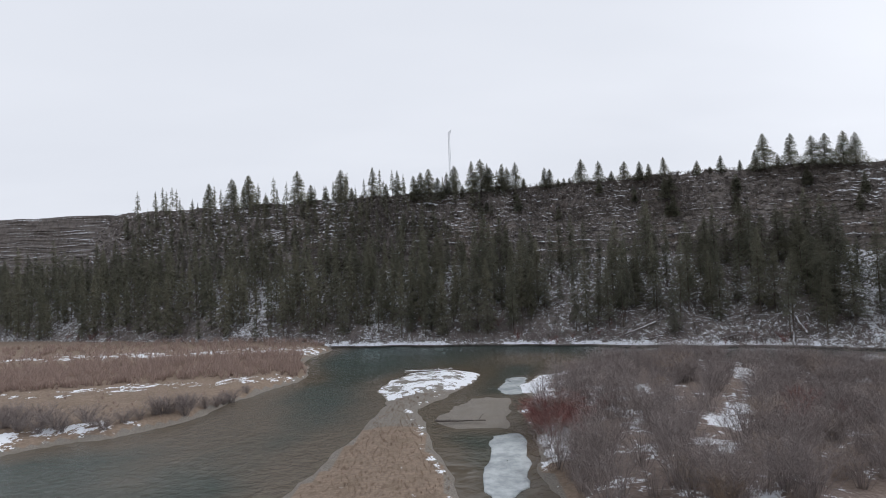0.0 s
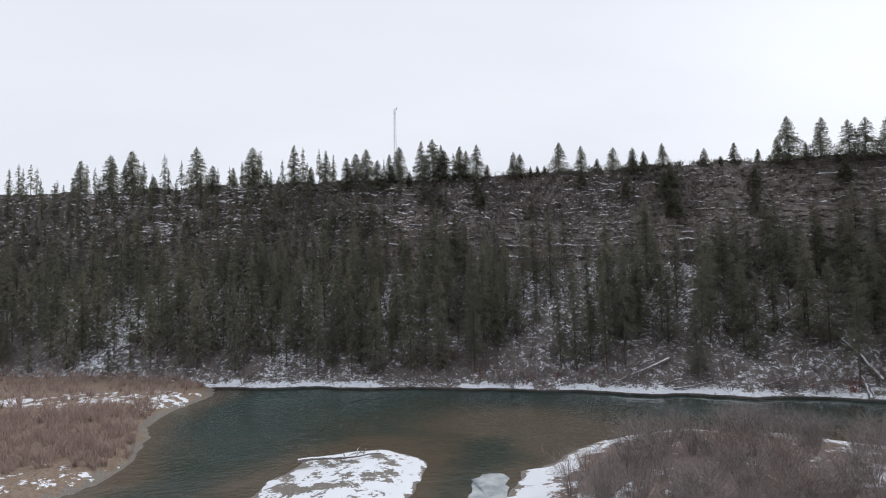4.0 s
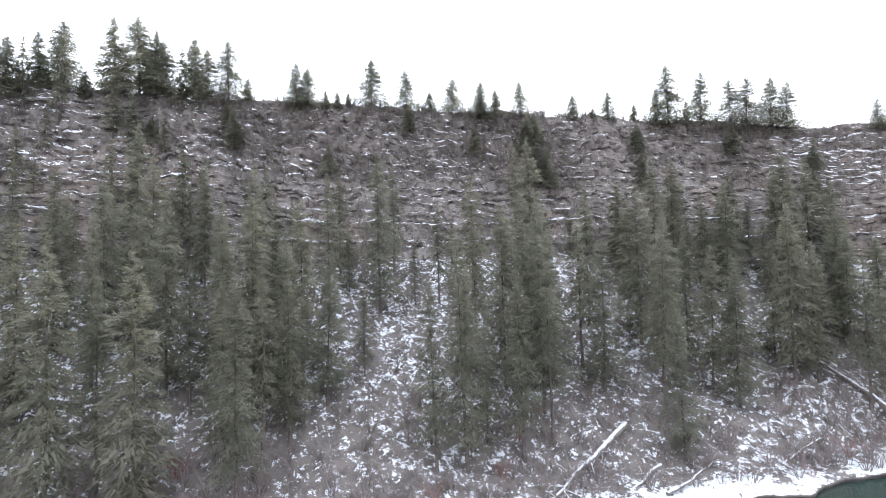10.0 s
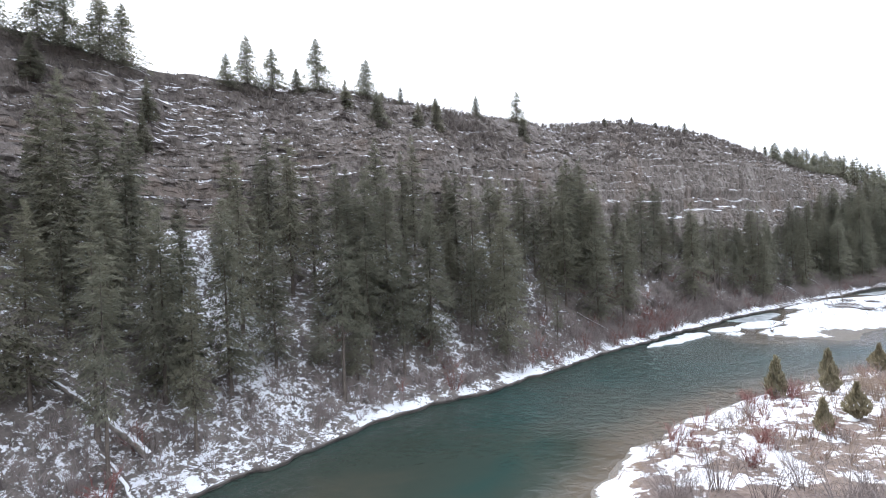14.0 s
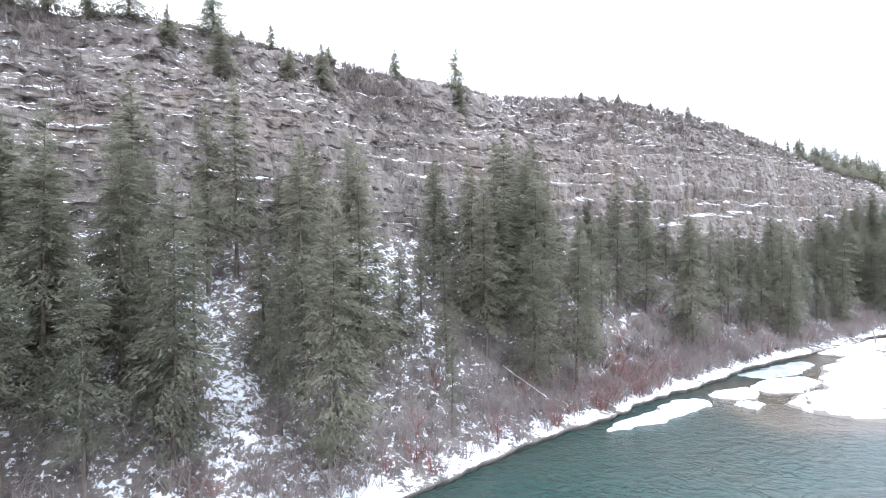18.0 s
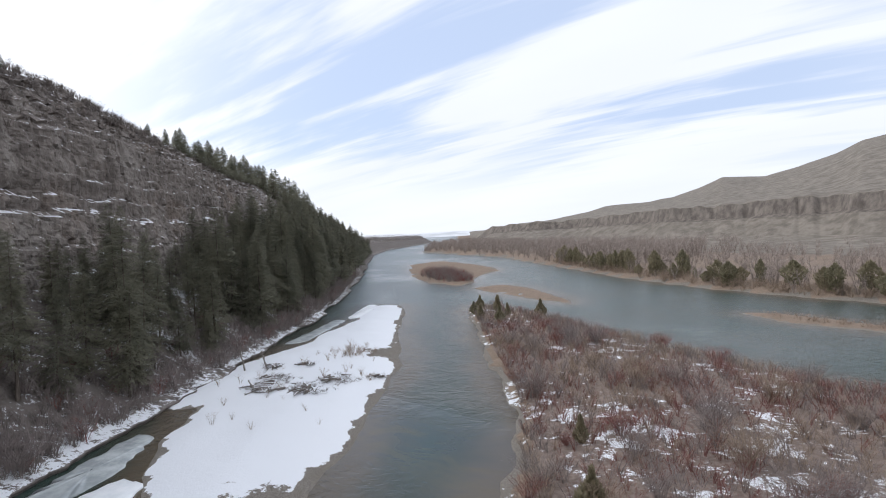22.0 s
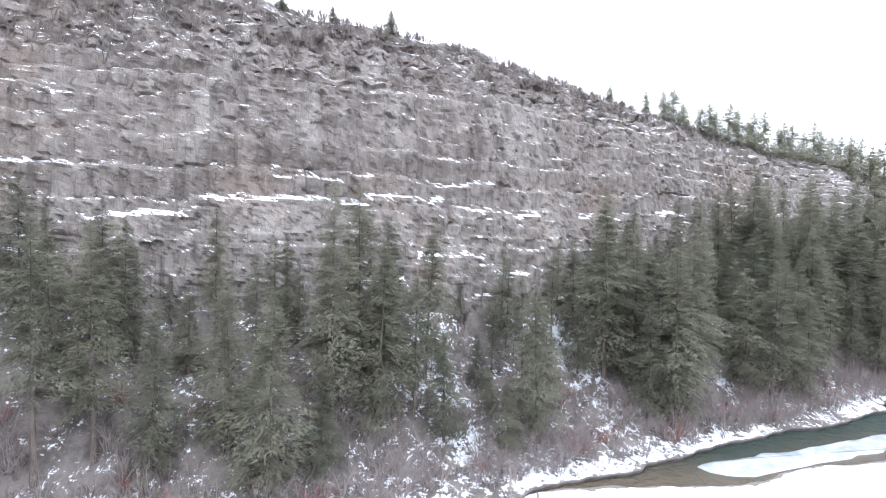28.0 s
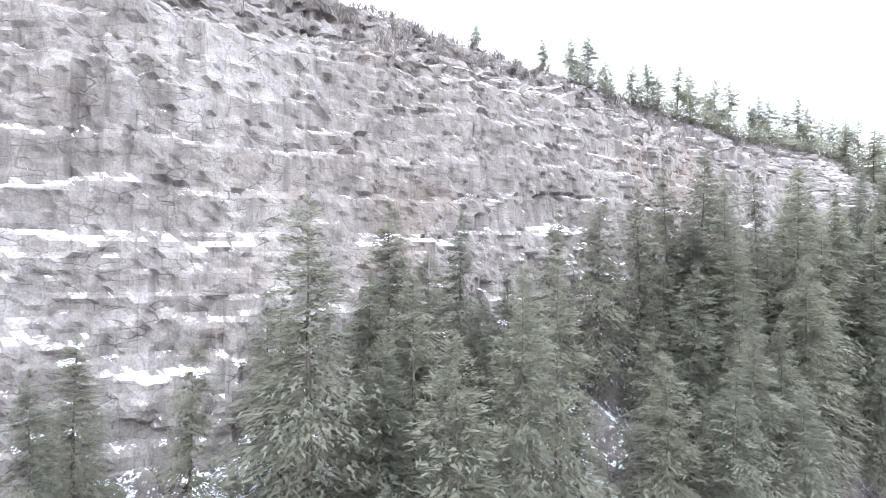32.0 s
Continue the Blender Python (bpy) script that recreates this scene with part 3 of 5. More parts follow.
def inside_by(poly, x, y):
    """Signed distance to a polygon's edge, positive inside."""
    far, within = np.full(x.shape, 1e9), np.zeros(x.shape, bool)
    for (ax, ay), (bx, by) in zip(poly, poly[1:] + poly[:1]):
        ex, ey = bx - ax, by - ay
        f = np.clip(((x - ax) * ex + (y - ay) * ey) / (ex * ex + ey * ey), 0, 1)
        far = np.minimum(far, np.hypot(x - ax - f * ex, y - ay - f * ey))
        if ay != by:
            within ^= ((ay > y) != (by > y)) & (x < (bx - ax) * (y - ay) / (by - ay) + ax)
    return np.where(within, far, -far)


def spread(low, high, step, end_low, end_high, growth=1.09):
    """Coordinates that lie close together in the middle and ever wider outside."""
    middle = list(np.arange(low, high, step))
    for end, sign in ((end_low, -1), (end_high, 1)):
        gap, at = step, middle[0] if sign < 0 else middle[-1]
        while (at - end) * sign < 0:
            gap *= growth
            at += sign * gap
            middle = [at] + middle if sign < 0 else middle + [at]
    return np.array(middle)


def land_fields(x, y):
    wob = 2.4 * fractal(x / 9, y / 9, 101, 5)
    return {name: inside_by(poly, x, y) + wob * k for name, poly, k in (
        ("meadow", MEADOW, 1.3), ("spit", SPIT, 1.0), ("gravel", GRAVEL, 1.6), ("island", ISLAND, 1.2), ("snowbar", SNOWBAR, 1.0), ("midbar", MIDBAR, 2.0),
        ("shoal", SHOAL, 1.0), ("sandbar", SANDBAR, 0.8), ("south", SOUTH, 1.5))}


TOPS = {"meadow": (1.7, 0.65), "spit": (0.9, 0.14), "gravel": (0.28, 0.10), "island": (1.6, 0.30), "snowbar": (0.8, 0.16), "midbar": (1.0, 0.10), "shoal": (0.55, 0.16), "sandbar": (0.38, 0.06), "south": (2.2, 0.5)}


def land_height(fields, x, y):
    best = np.full(x.shape, -9.0)
    z = np.full(x.shape, -2.2)
    for name, (top, rise) in TOPS.items():
        f = fields[name]
        z = np.maximum(z, np.where(f > 0, top * (1 - np.exp(-np.maximum(f, 0) * rise / top)) + 0.02, np.maximum(f * 0.16, -2.2)))
        best = np.maximum(best, f)
    z += np.where(best > 0.5, smooth_step(best, 0.5, 4) * (0.55 * fractal(x / 6, y / 6, 111, 4)), 0)
    return z, best


class Lookup:
    """Values on a fine grid, read between its points."""

    def __init__(self, low_x, low_y, high_x, high_y, step, work):
        self.low, self.step = (low_x, low_y), step
        x, y = np.meshgrid(np.arange(low_x, high_x, step), np.arange(low_y, high_y, step), indexing="ij")
        self.values = work(x, y)

    def at(self, x, y):
        u, v = (x - self.low[0]) / self.step, (y - self.low[1]) / self.step
        i, j = min(max(int(u), 0), self.values.shape[0] - 2), min(max(int(v), 0), self.values.shape[1] - 2)
        u, v = min(max(u - i, 0), 1), min(max(v - j, 0), 1)
        w = self.values
        return float((w[i, j] * (1 - v) + w[i, j + 1] * v) * (1 - u) + (w[i + 1, j] * (1 - v) + w[i + 1, j + 1] * v) * u)


near_height = Lookup(-160, -60, 262, 215, 1.2, lambda x, y: land_height(land_fields(x, y), x, y)[0])
far_height = Lookup(40, -800, 800, -55, 5.0, lambda x, y: land_height(land_fields(x, y), x, y)[0])
island_edge = Lookup(5, -60, 230, 130, 1.5, lambda x, y: inside_by(ISLAND, x, y))
meadow_edge = Lookup(-160, 60, -25, 215, 2.0, lambda x, y: inside_by(MEADOW, x, y))
south_edge = Lookup(40, -800, 800, -55, 5.0, lambda x, y: inside_by(SOUTH, x, y))


def height_at(x, y):
    return (near_height if y > -58 else far_height).at(x, y)


CLEARING = [(66, 108), (61, 104), (52, 97), (42, 81), (34, 69), (28, 59)]


def clearing_at(x, y):
    """Distance to the middle of the snowy gap in the thicket."""
    best = 1e9 + 0 * np.asarray(x, float)
    for (ax, ay), (bx, by) in zip(CLEARING, CLEARING[1:]):
        f = np.clip(((x - ax) * (bx - ax) + (y - ay) * (by - ay)) / ((bx - ax) ** 2 + (by - ay) ** 2), 0, 1)
        best = np.minimum(best, np.hypot(x - ax - f * (bx - ax), y - ay - f * (by - ay)))
    return best


def build_valley():
    xs, ys = spread(-75, 262, 1.15, -4800, 4800), spread(-62, 182, 1.15, -4800, 4800)
    x, y = np.meshgrid(xs, ys, indexing="ij")
    f = land_fields(x, y)
    z, best = land_height(f, x, y)
    mesh = mesh_of("ground", np.stack([x, y, z], axis=-1).reshape(-1, 3), grid_faces(*x.shape)[:, ::-1], VALLEY, True)
    big = fractal(x / 14, y / 14, 121, 4)
    snowy = np.full(x.shape, 0.02)
    snowy = np.where(f["meadow"] > 0, 0.14 + (0.30 + 0.5 * big) * np.exp(-((y - 113 - 0.25 * (x + 40)) / 5) ** 2) + 0.32 * np.exp(-((y - 158) / 9) ** 2) + 0.4 * np.exp(-((f["meadow"] - 3) / 2.5) ** 2) * (y < 84), snowy)
    snowy = np.where(f["spit"] > 0, np.where(y > 101 + 0.6 * x, 0.52, 0.14) + 0.25 * np.exp(-((f["spit"] - 1.2) / 0.9) ** 2) * (x > -8), snowy)
    snowy = np.where(f["gravel"] > 0, 0.14, snowy)
    snowy = np.where(f["island"] > 0, 0.37 + 0.40 * big + 0.35 * np.exp(-((f["island"] - 2.0) / 2.2) ** 2) * (y > 60), snowy)
    snowy = np.where((f["island"] > 0) & (y < 20), snowy + np.where(x > 185, 0.06, -0.06), snowy)
    snowy = np.where((f["island"] > 0) & (clearing_at(x, y) < 2.4), 0.54 + 0.5 * big, snowy)
    snowy = np.where((f["island"] > 2) & (x > 92) & (y > 62), 0.56 + 0.25 * big, snowy)
    stream_side = (x - 159) * -104 - (y - 60) * 87 > 0
    rim_width = np.where(stream_side, 1.3 + 2.2 * big, 0.5)
    snowy = np.where(f["snowbar"] > 0, np.where(f["snowbar"] > rim_width, 0.98, 0.3), snowy)
    bare = np.exp(-(((x - 160) / 6) ** 2 + ((y - 47) / 4.5) ** 2)) + np.exp(-(((x - 196) / 5) ** 2 + ((y - 3) / 4.5) ** 2))
    snowy = snowy - np.where(f["snowbar"] > 0, 1.1 * bare, 0)
    gravelly = np.where(best < 0.8, 1.0, 0.0) + np.where(f["gravel"] > 0, 1.0, 0) + np.where(f["snowbar"] > 0, 1.0, 0) + np.where((f["spit"] > 0) & (y > 78), 0.7, 0)
    brushy = np.where(f["island"] > 2, 0.75, 0.0) + np.where(f["south"] > 12, 0.45, 0) + 0.5 * big
    give(mesh, "snowy", snowy)
    give(mesh, "gravelly", gravelly)
    give(mesh, "brushy", brushy)
    tagged(new("ground", mesh), "valley floor of dry grass, gravel bars and patchy snow", "ground", kind="structure")
    xs, ys = spread(-80, 262, 2.6, -4800, 4800), spread(-120, 182, 2.6, -4800, 4800)
    x, y = np.meshgrid(xs, ys, indexing="ij")
    f = land_fields(x, y)
    z, best = land_height(f, x, y)
    mesh = mesh_of("water", np.stack([x, y, 0 * x], axis=-1).reshape(-1, 3), grid_faces(*x.shape)[:, ::-1], WATER, True)
    pool = np.exp(-(((x - 20) / 22) ** 2 + ((y - 136) / 11) ** 2)) + 0.8 * np.exp(-(((x - 82) / 16) ** 2 + ((y - 122) / 8) ** 2)) + 0.8 * np.exp(-(((x - 160) / 12) ** 2 + ((y - 64) / 8) ** 2))
    pool += 0.75 * np.exp(-(((x + 32) / 13) ** 2 + ((y - 78) / 30) ** 2))
    give(mesh, "deep", np.clip(-best / 14, 0, 1) - 0.7 * pool)
    give(mesh, "ripple", np.clip(0.42 + 1.1 * fractal(x / 30, y / 30, 131, 3) + 0.5 * ((x < -5) & (y < 110)) + 0.5 * (y < 20), 0, 1))
    tagged(new("water", mesh), "green-grey river water with light ripples", "river", kind="structure")


build_valley()


# ---- distance: mesa, hills and a far range beyond the river ----
def polar_land(name, headings, rings, height, mat, label, category):
    h, k = np.meshgrid(headings, np.arange(len(rings)), indexing="ij")
    r = np.array([ring(headings) for ring in rings]).T
    x, y = 125 + r * np.sin(np.radians(h)), 56 + r * np.cos(np.radians(h))
    z = height(h, k, x, y)
    mesh = mesh_of(name, np.stack([x, y, z], axis=-1).reshape(-1, 3), grid_faces(*h.shape)[:, ::-1], mat, True)
    return tagged(new(name, mesh), label, category, kind="structure")


def build_distance():
    headings = np.r_[np.arange(139.5, 182, 0.16), np.arange(182, 300, 1.2)]
    edge = np.interp(headings, (139, 141.7, 158.7, 174.5, 200, 300), (950, 900, 640, 500, 480, 700)) + 40 * fractal(headings / 5.0, headings * 0, 201, 2)
    notches = 9 * fractal(headings / 0.7, headings * 0, 205, 3)
    top = np.interp(headings, (139.5, 141.7, 146, 158.7, 174.5, 220, 300), (3, 30, 33, 38, 41, 44, 40))
    ragged_top = top + 3 * fractal(headings / 1.2, headings * 0, 202, 3)
    crest = np.interp(headings, (139, 143, 147, 153.5, 159.7, 162, 164, 167.5, 170, 174.5, 190, 230, 300), (22, 30, 44, 72, 76, 90, 108, 100, 110, 132, 180, 150, 90))
    foot_z = 9.0
    shares = ((0.62, None), (0.80, None), (0.93, None), (0.985, None), (1.0, None), (1.012, None), (1.03, None), (1.16, None), (1.35, None), (1.6, None), (1.9, None), (2.2, None), (2.6, None))
    levels = [0 * top + 2.0, 0 * top + 4.5, 0 * top + foot_z, top * 0.6, top * 0.66, ragged_top * 0.97, ragged_top, top + (crest - top) * 0.10, top + (crest - top) * 0.32, top + (crest - top) * 0.65,
              top + (crest - top) * 0.93, crest, crest * 0.9]
    levels = np.array(levels).T

    def height(h, k, x, y):
        return levels + (np.where(k > 6, 4.0, 1.5) * fractal(x / 120, y / 120, 203, 3) + np.where(k > 6, 0.0, 1.6) * fractal(x / 14, y / 14, 204, 3)) * np.clip(k / 4, 0, 1)

    mesa = polar_land("backdrop_mesa", headings, [lambda q, f=f: edge * f + notches * max(0.0, 1 - 8 * abs(f - 1)) for f, _ in shares], height, FAR_HILL, "sagebrush bench with a dark rock rim below bare hills", "hills")
    mesa.data.materials.append(FAR_ROCK)
    rows, cols = len(headings) - 1, len(shares) - 1
    mesa.data.polygons.foreach_set("material_index", (np.isin(np.arange(cols), (3, 4)) * np.ones((rows, 1))).astype(np.int32).ravel())
    far = np.arange(95, 215, 0.5)

    def ridge(h, k, x, y):
        line = 24 + 22 * fractal(far / 7, far * 0, 211, 4) + 75 * np.exp(-((far - 159.5) / 3.0) ** 2)
        return np.where(k == 0, -5, np.where(k == 1, line[:, None], line[:, None] * 0.8))

    polar_land("backdrop_range", far, [lambda q: 0 * q + 3300, lambda q: 0 * q + 3700, lambda q: 0 * q + 4400], ridge, FAR_SNOW, "far snow-dusted hills on the horizon", "hills")


build_distance()

# ---- plants ----
rng = np.random.default_rng(7)


def fir_crown(h, r, low=0.14, whorl=0.46, per=7, sprays=12, ragged=0.3, seed=0, coarse=1.0, broad=1.0, shape=0.8):
    """Places and faces of a fir's foliage: drooping boughs in whorls, each hung with small pointed sprays."""
    g = np.random.default_rng(seed)
    z = np.repeat(np.arange(low * h, h - 0.2, whorl), per)
    z = z + g.uniform(-whorl * 0.6, whorl * 0.6, len(z))
    f = np.clip((z - low * h) / (h * (1 - low)), 0, 1)
    keep = (g.random(len(z)) > (0.1 + 0.4 * ragged) * (1 - f) ** 1.5) & (g.random(len(z)) > 0.3 * np.clip((f - 0.75) / 0.25, 0, 1))
    z, f = z[keep], f[keep]
    turn = g.uniform(0, 2 * np.pi, len(z))
    # uneven sides: some stretches of the crown are fuller than others
    side = 1 + ragged * 0.55 * np.sin(2 * turn + 0.55 * z + seed) + ragged * 0.5 * np.sin(0.9 * z + 3 * seed)
    length = r * (1 - f) ** shape * (0.70 + 0.30 * np.minimum(1, f / 0.16)) * g.uniform(1 - ragged * 0.9, 1.08, len(z)) * side + 0.16
    t = (np.linspace(0.03, 1.0, sprays) ** 0.72)[None, :] + g.uniform(-0.05, 0.05, (len(z), sprays))
    L = length[:, None]
    lift = np.interp(f, (0, 0.5, 1), (-0.34, -0.16, 0.45))[:, None]
    dx, dy = np.cos(turn)[:, None], np.sin(turn)[:, None]
    off = g.uniform(-0.38, 0.38, t.shape) * L * t
    cx, cy = dx * L * t - dy * off, dy * L * t + dx * off
    cz = z[:, None] + lift * L * t - 0.10 * L * t * t + g.normal(0, 0.10, t.shape)
    a = (0.042 * L + 0.07 + 0.18 * np.minimum(1, L / 1.4)) * g.uniform(0.7, 1.3, t.shape) * coarse
    b = a * g.uniform(0.17, 0.34, t.shape) * broad
    spin = g.uniform(-0.85, 0.85, t.shape)
    ux, uy = dx * np.cos(spin) - dy * np.sin(spin), dy * np.cos(spin) + dx * np.sin(spin)
    uz, wz = lift - 0.15 + g.uniform(-0.35, 0.35, t.shape), g.uniform(-0.9, 0.9, t.shape)
    c = np.stack([cx, cy, cz], -1)
    u, w = np.stack([ux, uy, uz * np.ones_like(ux)], -1), np.stack([-uy, ux, wz], -1)
    A, Bw = a[..., None], b[..., None]
    tris = np.stack([c + w * Bw - u * A * 0.6, c + u * A, c - w * Bw - u * A * 0.6], axis=-2).reshape(-1, 3)
    return tris, np.arange(len(tris)).reshape(-1, 3)


def tube(points, radii, sides=7):
    """A tapering round stem along points."""
    pts = np.asarray(points, float)
    way = np.gradient(pts, axis=0)
    way /= np.linalg.norm(way, axis=1)[:, None]
    ref = np.where(np.abs(way[:, 2:3]) > 0.9, (1.0, 0, 0), (0, 0, 1.0))
    e1 = np.cross(way, ref)
    e1 /= np.linalg.norm(e1, axis=1)[:, None]
    e2 = np.cross(way, e1)
    ang = np.linspace(0, 2 * np.pi, sides, endpoint=False)
    ring = e1[:, None] * np.cos(ang)[None, :, None] + e2[:, None] * np.sin(ang)[None, :, None]
    verts = (pts[:, None] + ring * np.asarray(radii)[:, None, None]).reshape(-1, 3)
    i = np.arange(len(pts) * sides).reshape(len(pts), sides)
    j = np.roll(i, -1, axis=1)
    return verts, np.stack([i[:-1], j[:-1], j[1:], i[1:]], -1).reshape(-1, 4)


def joined(pieces):
    verts, faces, at = [], [], 0
    for v, f in pieces:
        verts.append(v)
        faces.append(f + at)
        at += len(v)
    return np.concatenate(verts), np.concatenate(faces)


def fir_trunk(h, seed=0, stubs=16):
    g = np.random.default_rng(seed + 500)
    n = 9
    f = np.linspace(0, 1, n)
    bend = np.cumsum(g.uniform(-0.05, 0.05, (n, 2)), axis=0) * h / 20
    pts = np.c_[bend - bend[0], f * h * 0.97 - 0.5]
    radius = (0.009 * h + 0.03) * np.r_[1.35, (1 - f[1:]) ** 1.15] + 0.012
    pieces = [tube(pts, radius)]
    for k in range(stubs):
        z, a, l = g.uniform(0.05, 0.4) * h, g.uniform(0, 6.28), g.uniform(0.5, 1.6)
        b = np.array([np.interp(z, pts[:, 2], pts[:, 0]), np.interp(z, pts[:, 2], pts[:, 1]), z])
        pieces.append(tube([b, b + np.array([math.cos(a), math.sin(a), -0.1]) * l * 0.5, b + np.array([math.cos(a), math.sin(a), -0.25]) * l], (0.035, 0.025, 0.008), 3))
    return joined(pieces)


# kinds of conifer: height, spread, bare part of the trunk, whorl gap, boughs in a whorl, raggedness
FIRS = [(20, 3.7, 0.12, 0.46, 8, 0.28), (22, 3.4, 0.20, 0.50, 8, 0.36), (18, 3.7, 0.10, 0.44, 8, 0.25), (24, 3.8, 0.24, 0.54, 8, 0.36), (17, 3.3, 0.16, 0.46, 8, 0.32),
        (21, 4.0, 0.14, 0.50, 8, 0.28), (19, 2.9, 0.32, 0.54, 7, 0.5)]
RIM_FIRS = [(9, 2.3, 0.04, 0.28, 10, 0.26), (11, 2.6, 0.06, 0.31, 10, 0.3), (7, 2.2, 0.02, 0.25, 10, 0.25), (10, 3.7, 0.05, 0.30, 11, 0.3)]


def make_fir(kind, seed, sprays, label, group, shape, coarse):
    h, r, low, whorl, per, ragged = kind
    ob = thing("fir_tree", (0, 0, 0), label, "conifer", group)
    part("trunk", mesh_of("trunk", *fir_trunk(h, seed), BARK, True), ob, "rough grey-brown trunk")
    part("crown", mesh_of("crown", *fir_crown(h, r, low, whorl, per, sprays, ragged, seed, coarse, shape=shape), NEEDLES), ob)
    return ob


SLOPE_LABEL, RIM_LABEL = "tall olive-green fir tree standing on the snowy scree slope", "dark green fir tree standing on the canyon rim"
slope_models = [make_fir(kind, 11 + k, 42, SLOPE_LABEL, "firs on the scree slope", 0.82, 0.62) for k, kind in enumerate(FIRS)]
rim_models = [make_fir(kind, 41 + k, 26, RIM_LABEL, "firs on the rim", 0.98, 0.68) for k, kind in enumerate(RIM_FIRS)]
used = set()


def plant(models, kinds, k, x, y, z, h, slim=1.0):
    """Stands a tree of height h on the ground; each model itself is used once, then copied."""
    size = h / kinds[k][0]
    wide = slim * size ** 0.85 * rng.uniform(0.88, 1.12)
    m = Matrix.LocRotScale((x, y, z), Euler((rng.normal(0, 0.02), rng.normal(0, 0.02), rng.uniform(0, 6.28))), (wide, wide, size))
    ob = models[k]
    if ob in used:
        ob = copy_thing(ob, m)
    used.add(ob)
    ob.matrix_basis = m
    return ob


def plan_to_line(x, y):
    q = np.array([x, y]) - LINE
    i = int(np.argmin((q ** 2).sum(1)))
    return LINE_S[i] + float(q[i] @ along[i]), float(q[i] @ INLAND[i])


standing = {}


def taken(x, y):
    standing.setdefault((int(x // 4), int(y // 4)), []).append((x, y))


def crowded(x, y, gap):
    i, j = int(x // 4), int(y // 4)
    return any((x - a) ** 2 + (y - b) ** 2 < gap * gap for u in (i - 1, i, i + 1) for v in (j - 1, j, j + 1) for a, b in standing.get((u, v), ()))


def slimness(s):
    """Firs grow slim and close in the west, broad in the east."""
    return float(np.interp(s, (620, 700, 760, 840, 950, 1010, 1050), (0.74, 0.95, 1.04, 1.12, 1.2, 1.2, 1.45)))


def stand(models, kinds, s, d, h, k=None):
    x, y = on_line(s, d)
    taken(float(x), float(y))
    return plant(models, kinds, int(rng.integers(len(models))) if k is None else k, float(x), float(y), slope_height(s, d) - 0.3, h, 1.18 if models is rim_models else slimness(s))


# firs along the rim: place along the foot line, height
RIM_WEST = [(506, 12), (519, 13), (530, 14), (540, 6), (555, 14), (563, 8.5), (569, 6.5), (578, 12.5), (585, 4.8), (599, 12.5), (607, 5.5), (612, 10.5), (619, 9.5), (621, 9.5),
            (624, 10.5), (627, 9), (630, 8.6), (632, 11), (635, 4.4), (638, 12), (641, 12.5), (643, 10.5), (644, 8.9), (648, 10), (650, 8.4), (653, 10), (656, 3.8), (664, 7.5)]
RIM_MIDDLE = [(666, 7), (669, 3.4), (671, 3), (673, 2.5), (677, 9), (683, 7.7), (687, 3.6), (691, 6.5), (696, 6.7), (699, 4.9), (704, 6.6), (715, 4.8), (719, 2.7), (722, 6), (727, 3.5),
              (730.5, 6), (732.5, 10), (737.5, 9), (741.5, 8), (743.5, 8.5), (746.5, 9), (748.5, 8.5)]
RIM_EAST = [(763, 8), (767, 6.5), (771, 4), (775.5, 9), (786.5, 7.1), (791, 1.8), (805, 2.6), (818, 4.6), (829.5, 7), (861, 2.1), (873, 2.1), (884, 1.9), (891, 1.9), (900, 3.1),
            (946, 2.8), (958, 4.5), (962, 5.5), (966, 6.5), (970, 4.5), (975, 5), (979, 6), (983, 5.2), (988, 7.5), (992, 7), (997, 5.5), (1001, 8), (1005, 8.5), (1011, 6), (1016, 7.5), (1020, 7.5), (1026, 6.5),
            (1032, 9.2), (1036, 8), (1043, 7), (1048, 8), (1056, 8.5), (1062, 9), (1074, 8), (1087, 8.5), (1099, 8.5), (1118, 8), (1139, 8), (1170, 8)]
for s, h in RIM_WEST + RIM_MIDDLE + RIM_EAST:
    d3 = float(np.interp(s, section[:, 0], section[:, 5]))
    k = 2 if h < 5 else 3 if s > 730 or rng.random() < 0.2 else None
    stand(rim_models, RIM_FIRS, s, d3 + (rng.uniform(-1.5, 2.5) if s < 640 else rng.uniform(-0.5, 0.8)), h * (1.04 if s < 730 else 1.2), k)

for _ in range(24):
    s = rng.uniform(640, 850)
    d2, d3 = float(np.interp(s, section[:, 0], section[:, 3])), float(np.interp(s, section[:, 0], section[:, 5]))
    stand(rim_models, RIM_FIRS, s, rng.uniform(d2 - 1, d3), rng.uniform(3.5, 8.0))

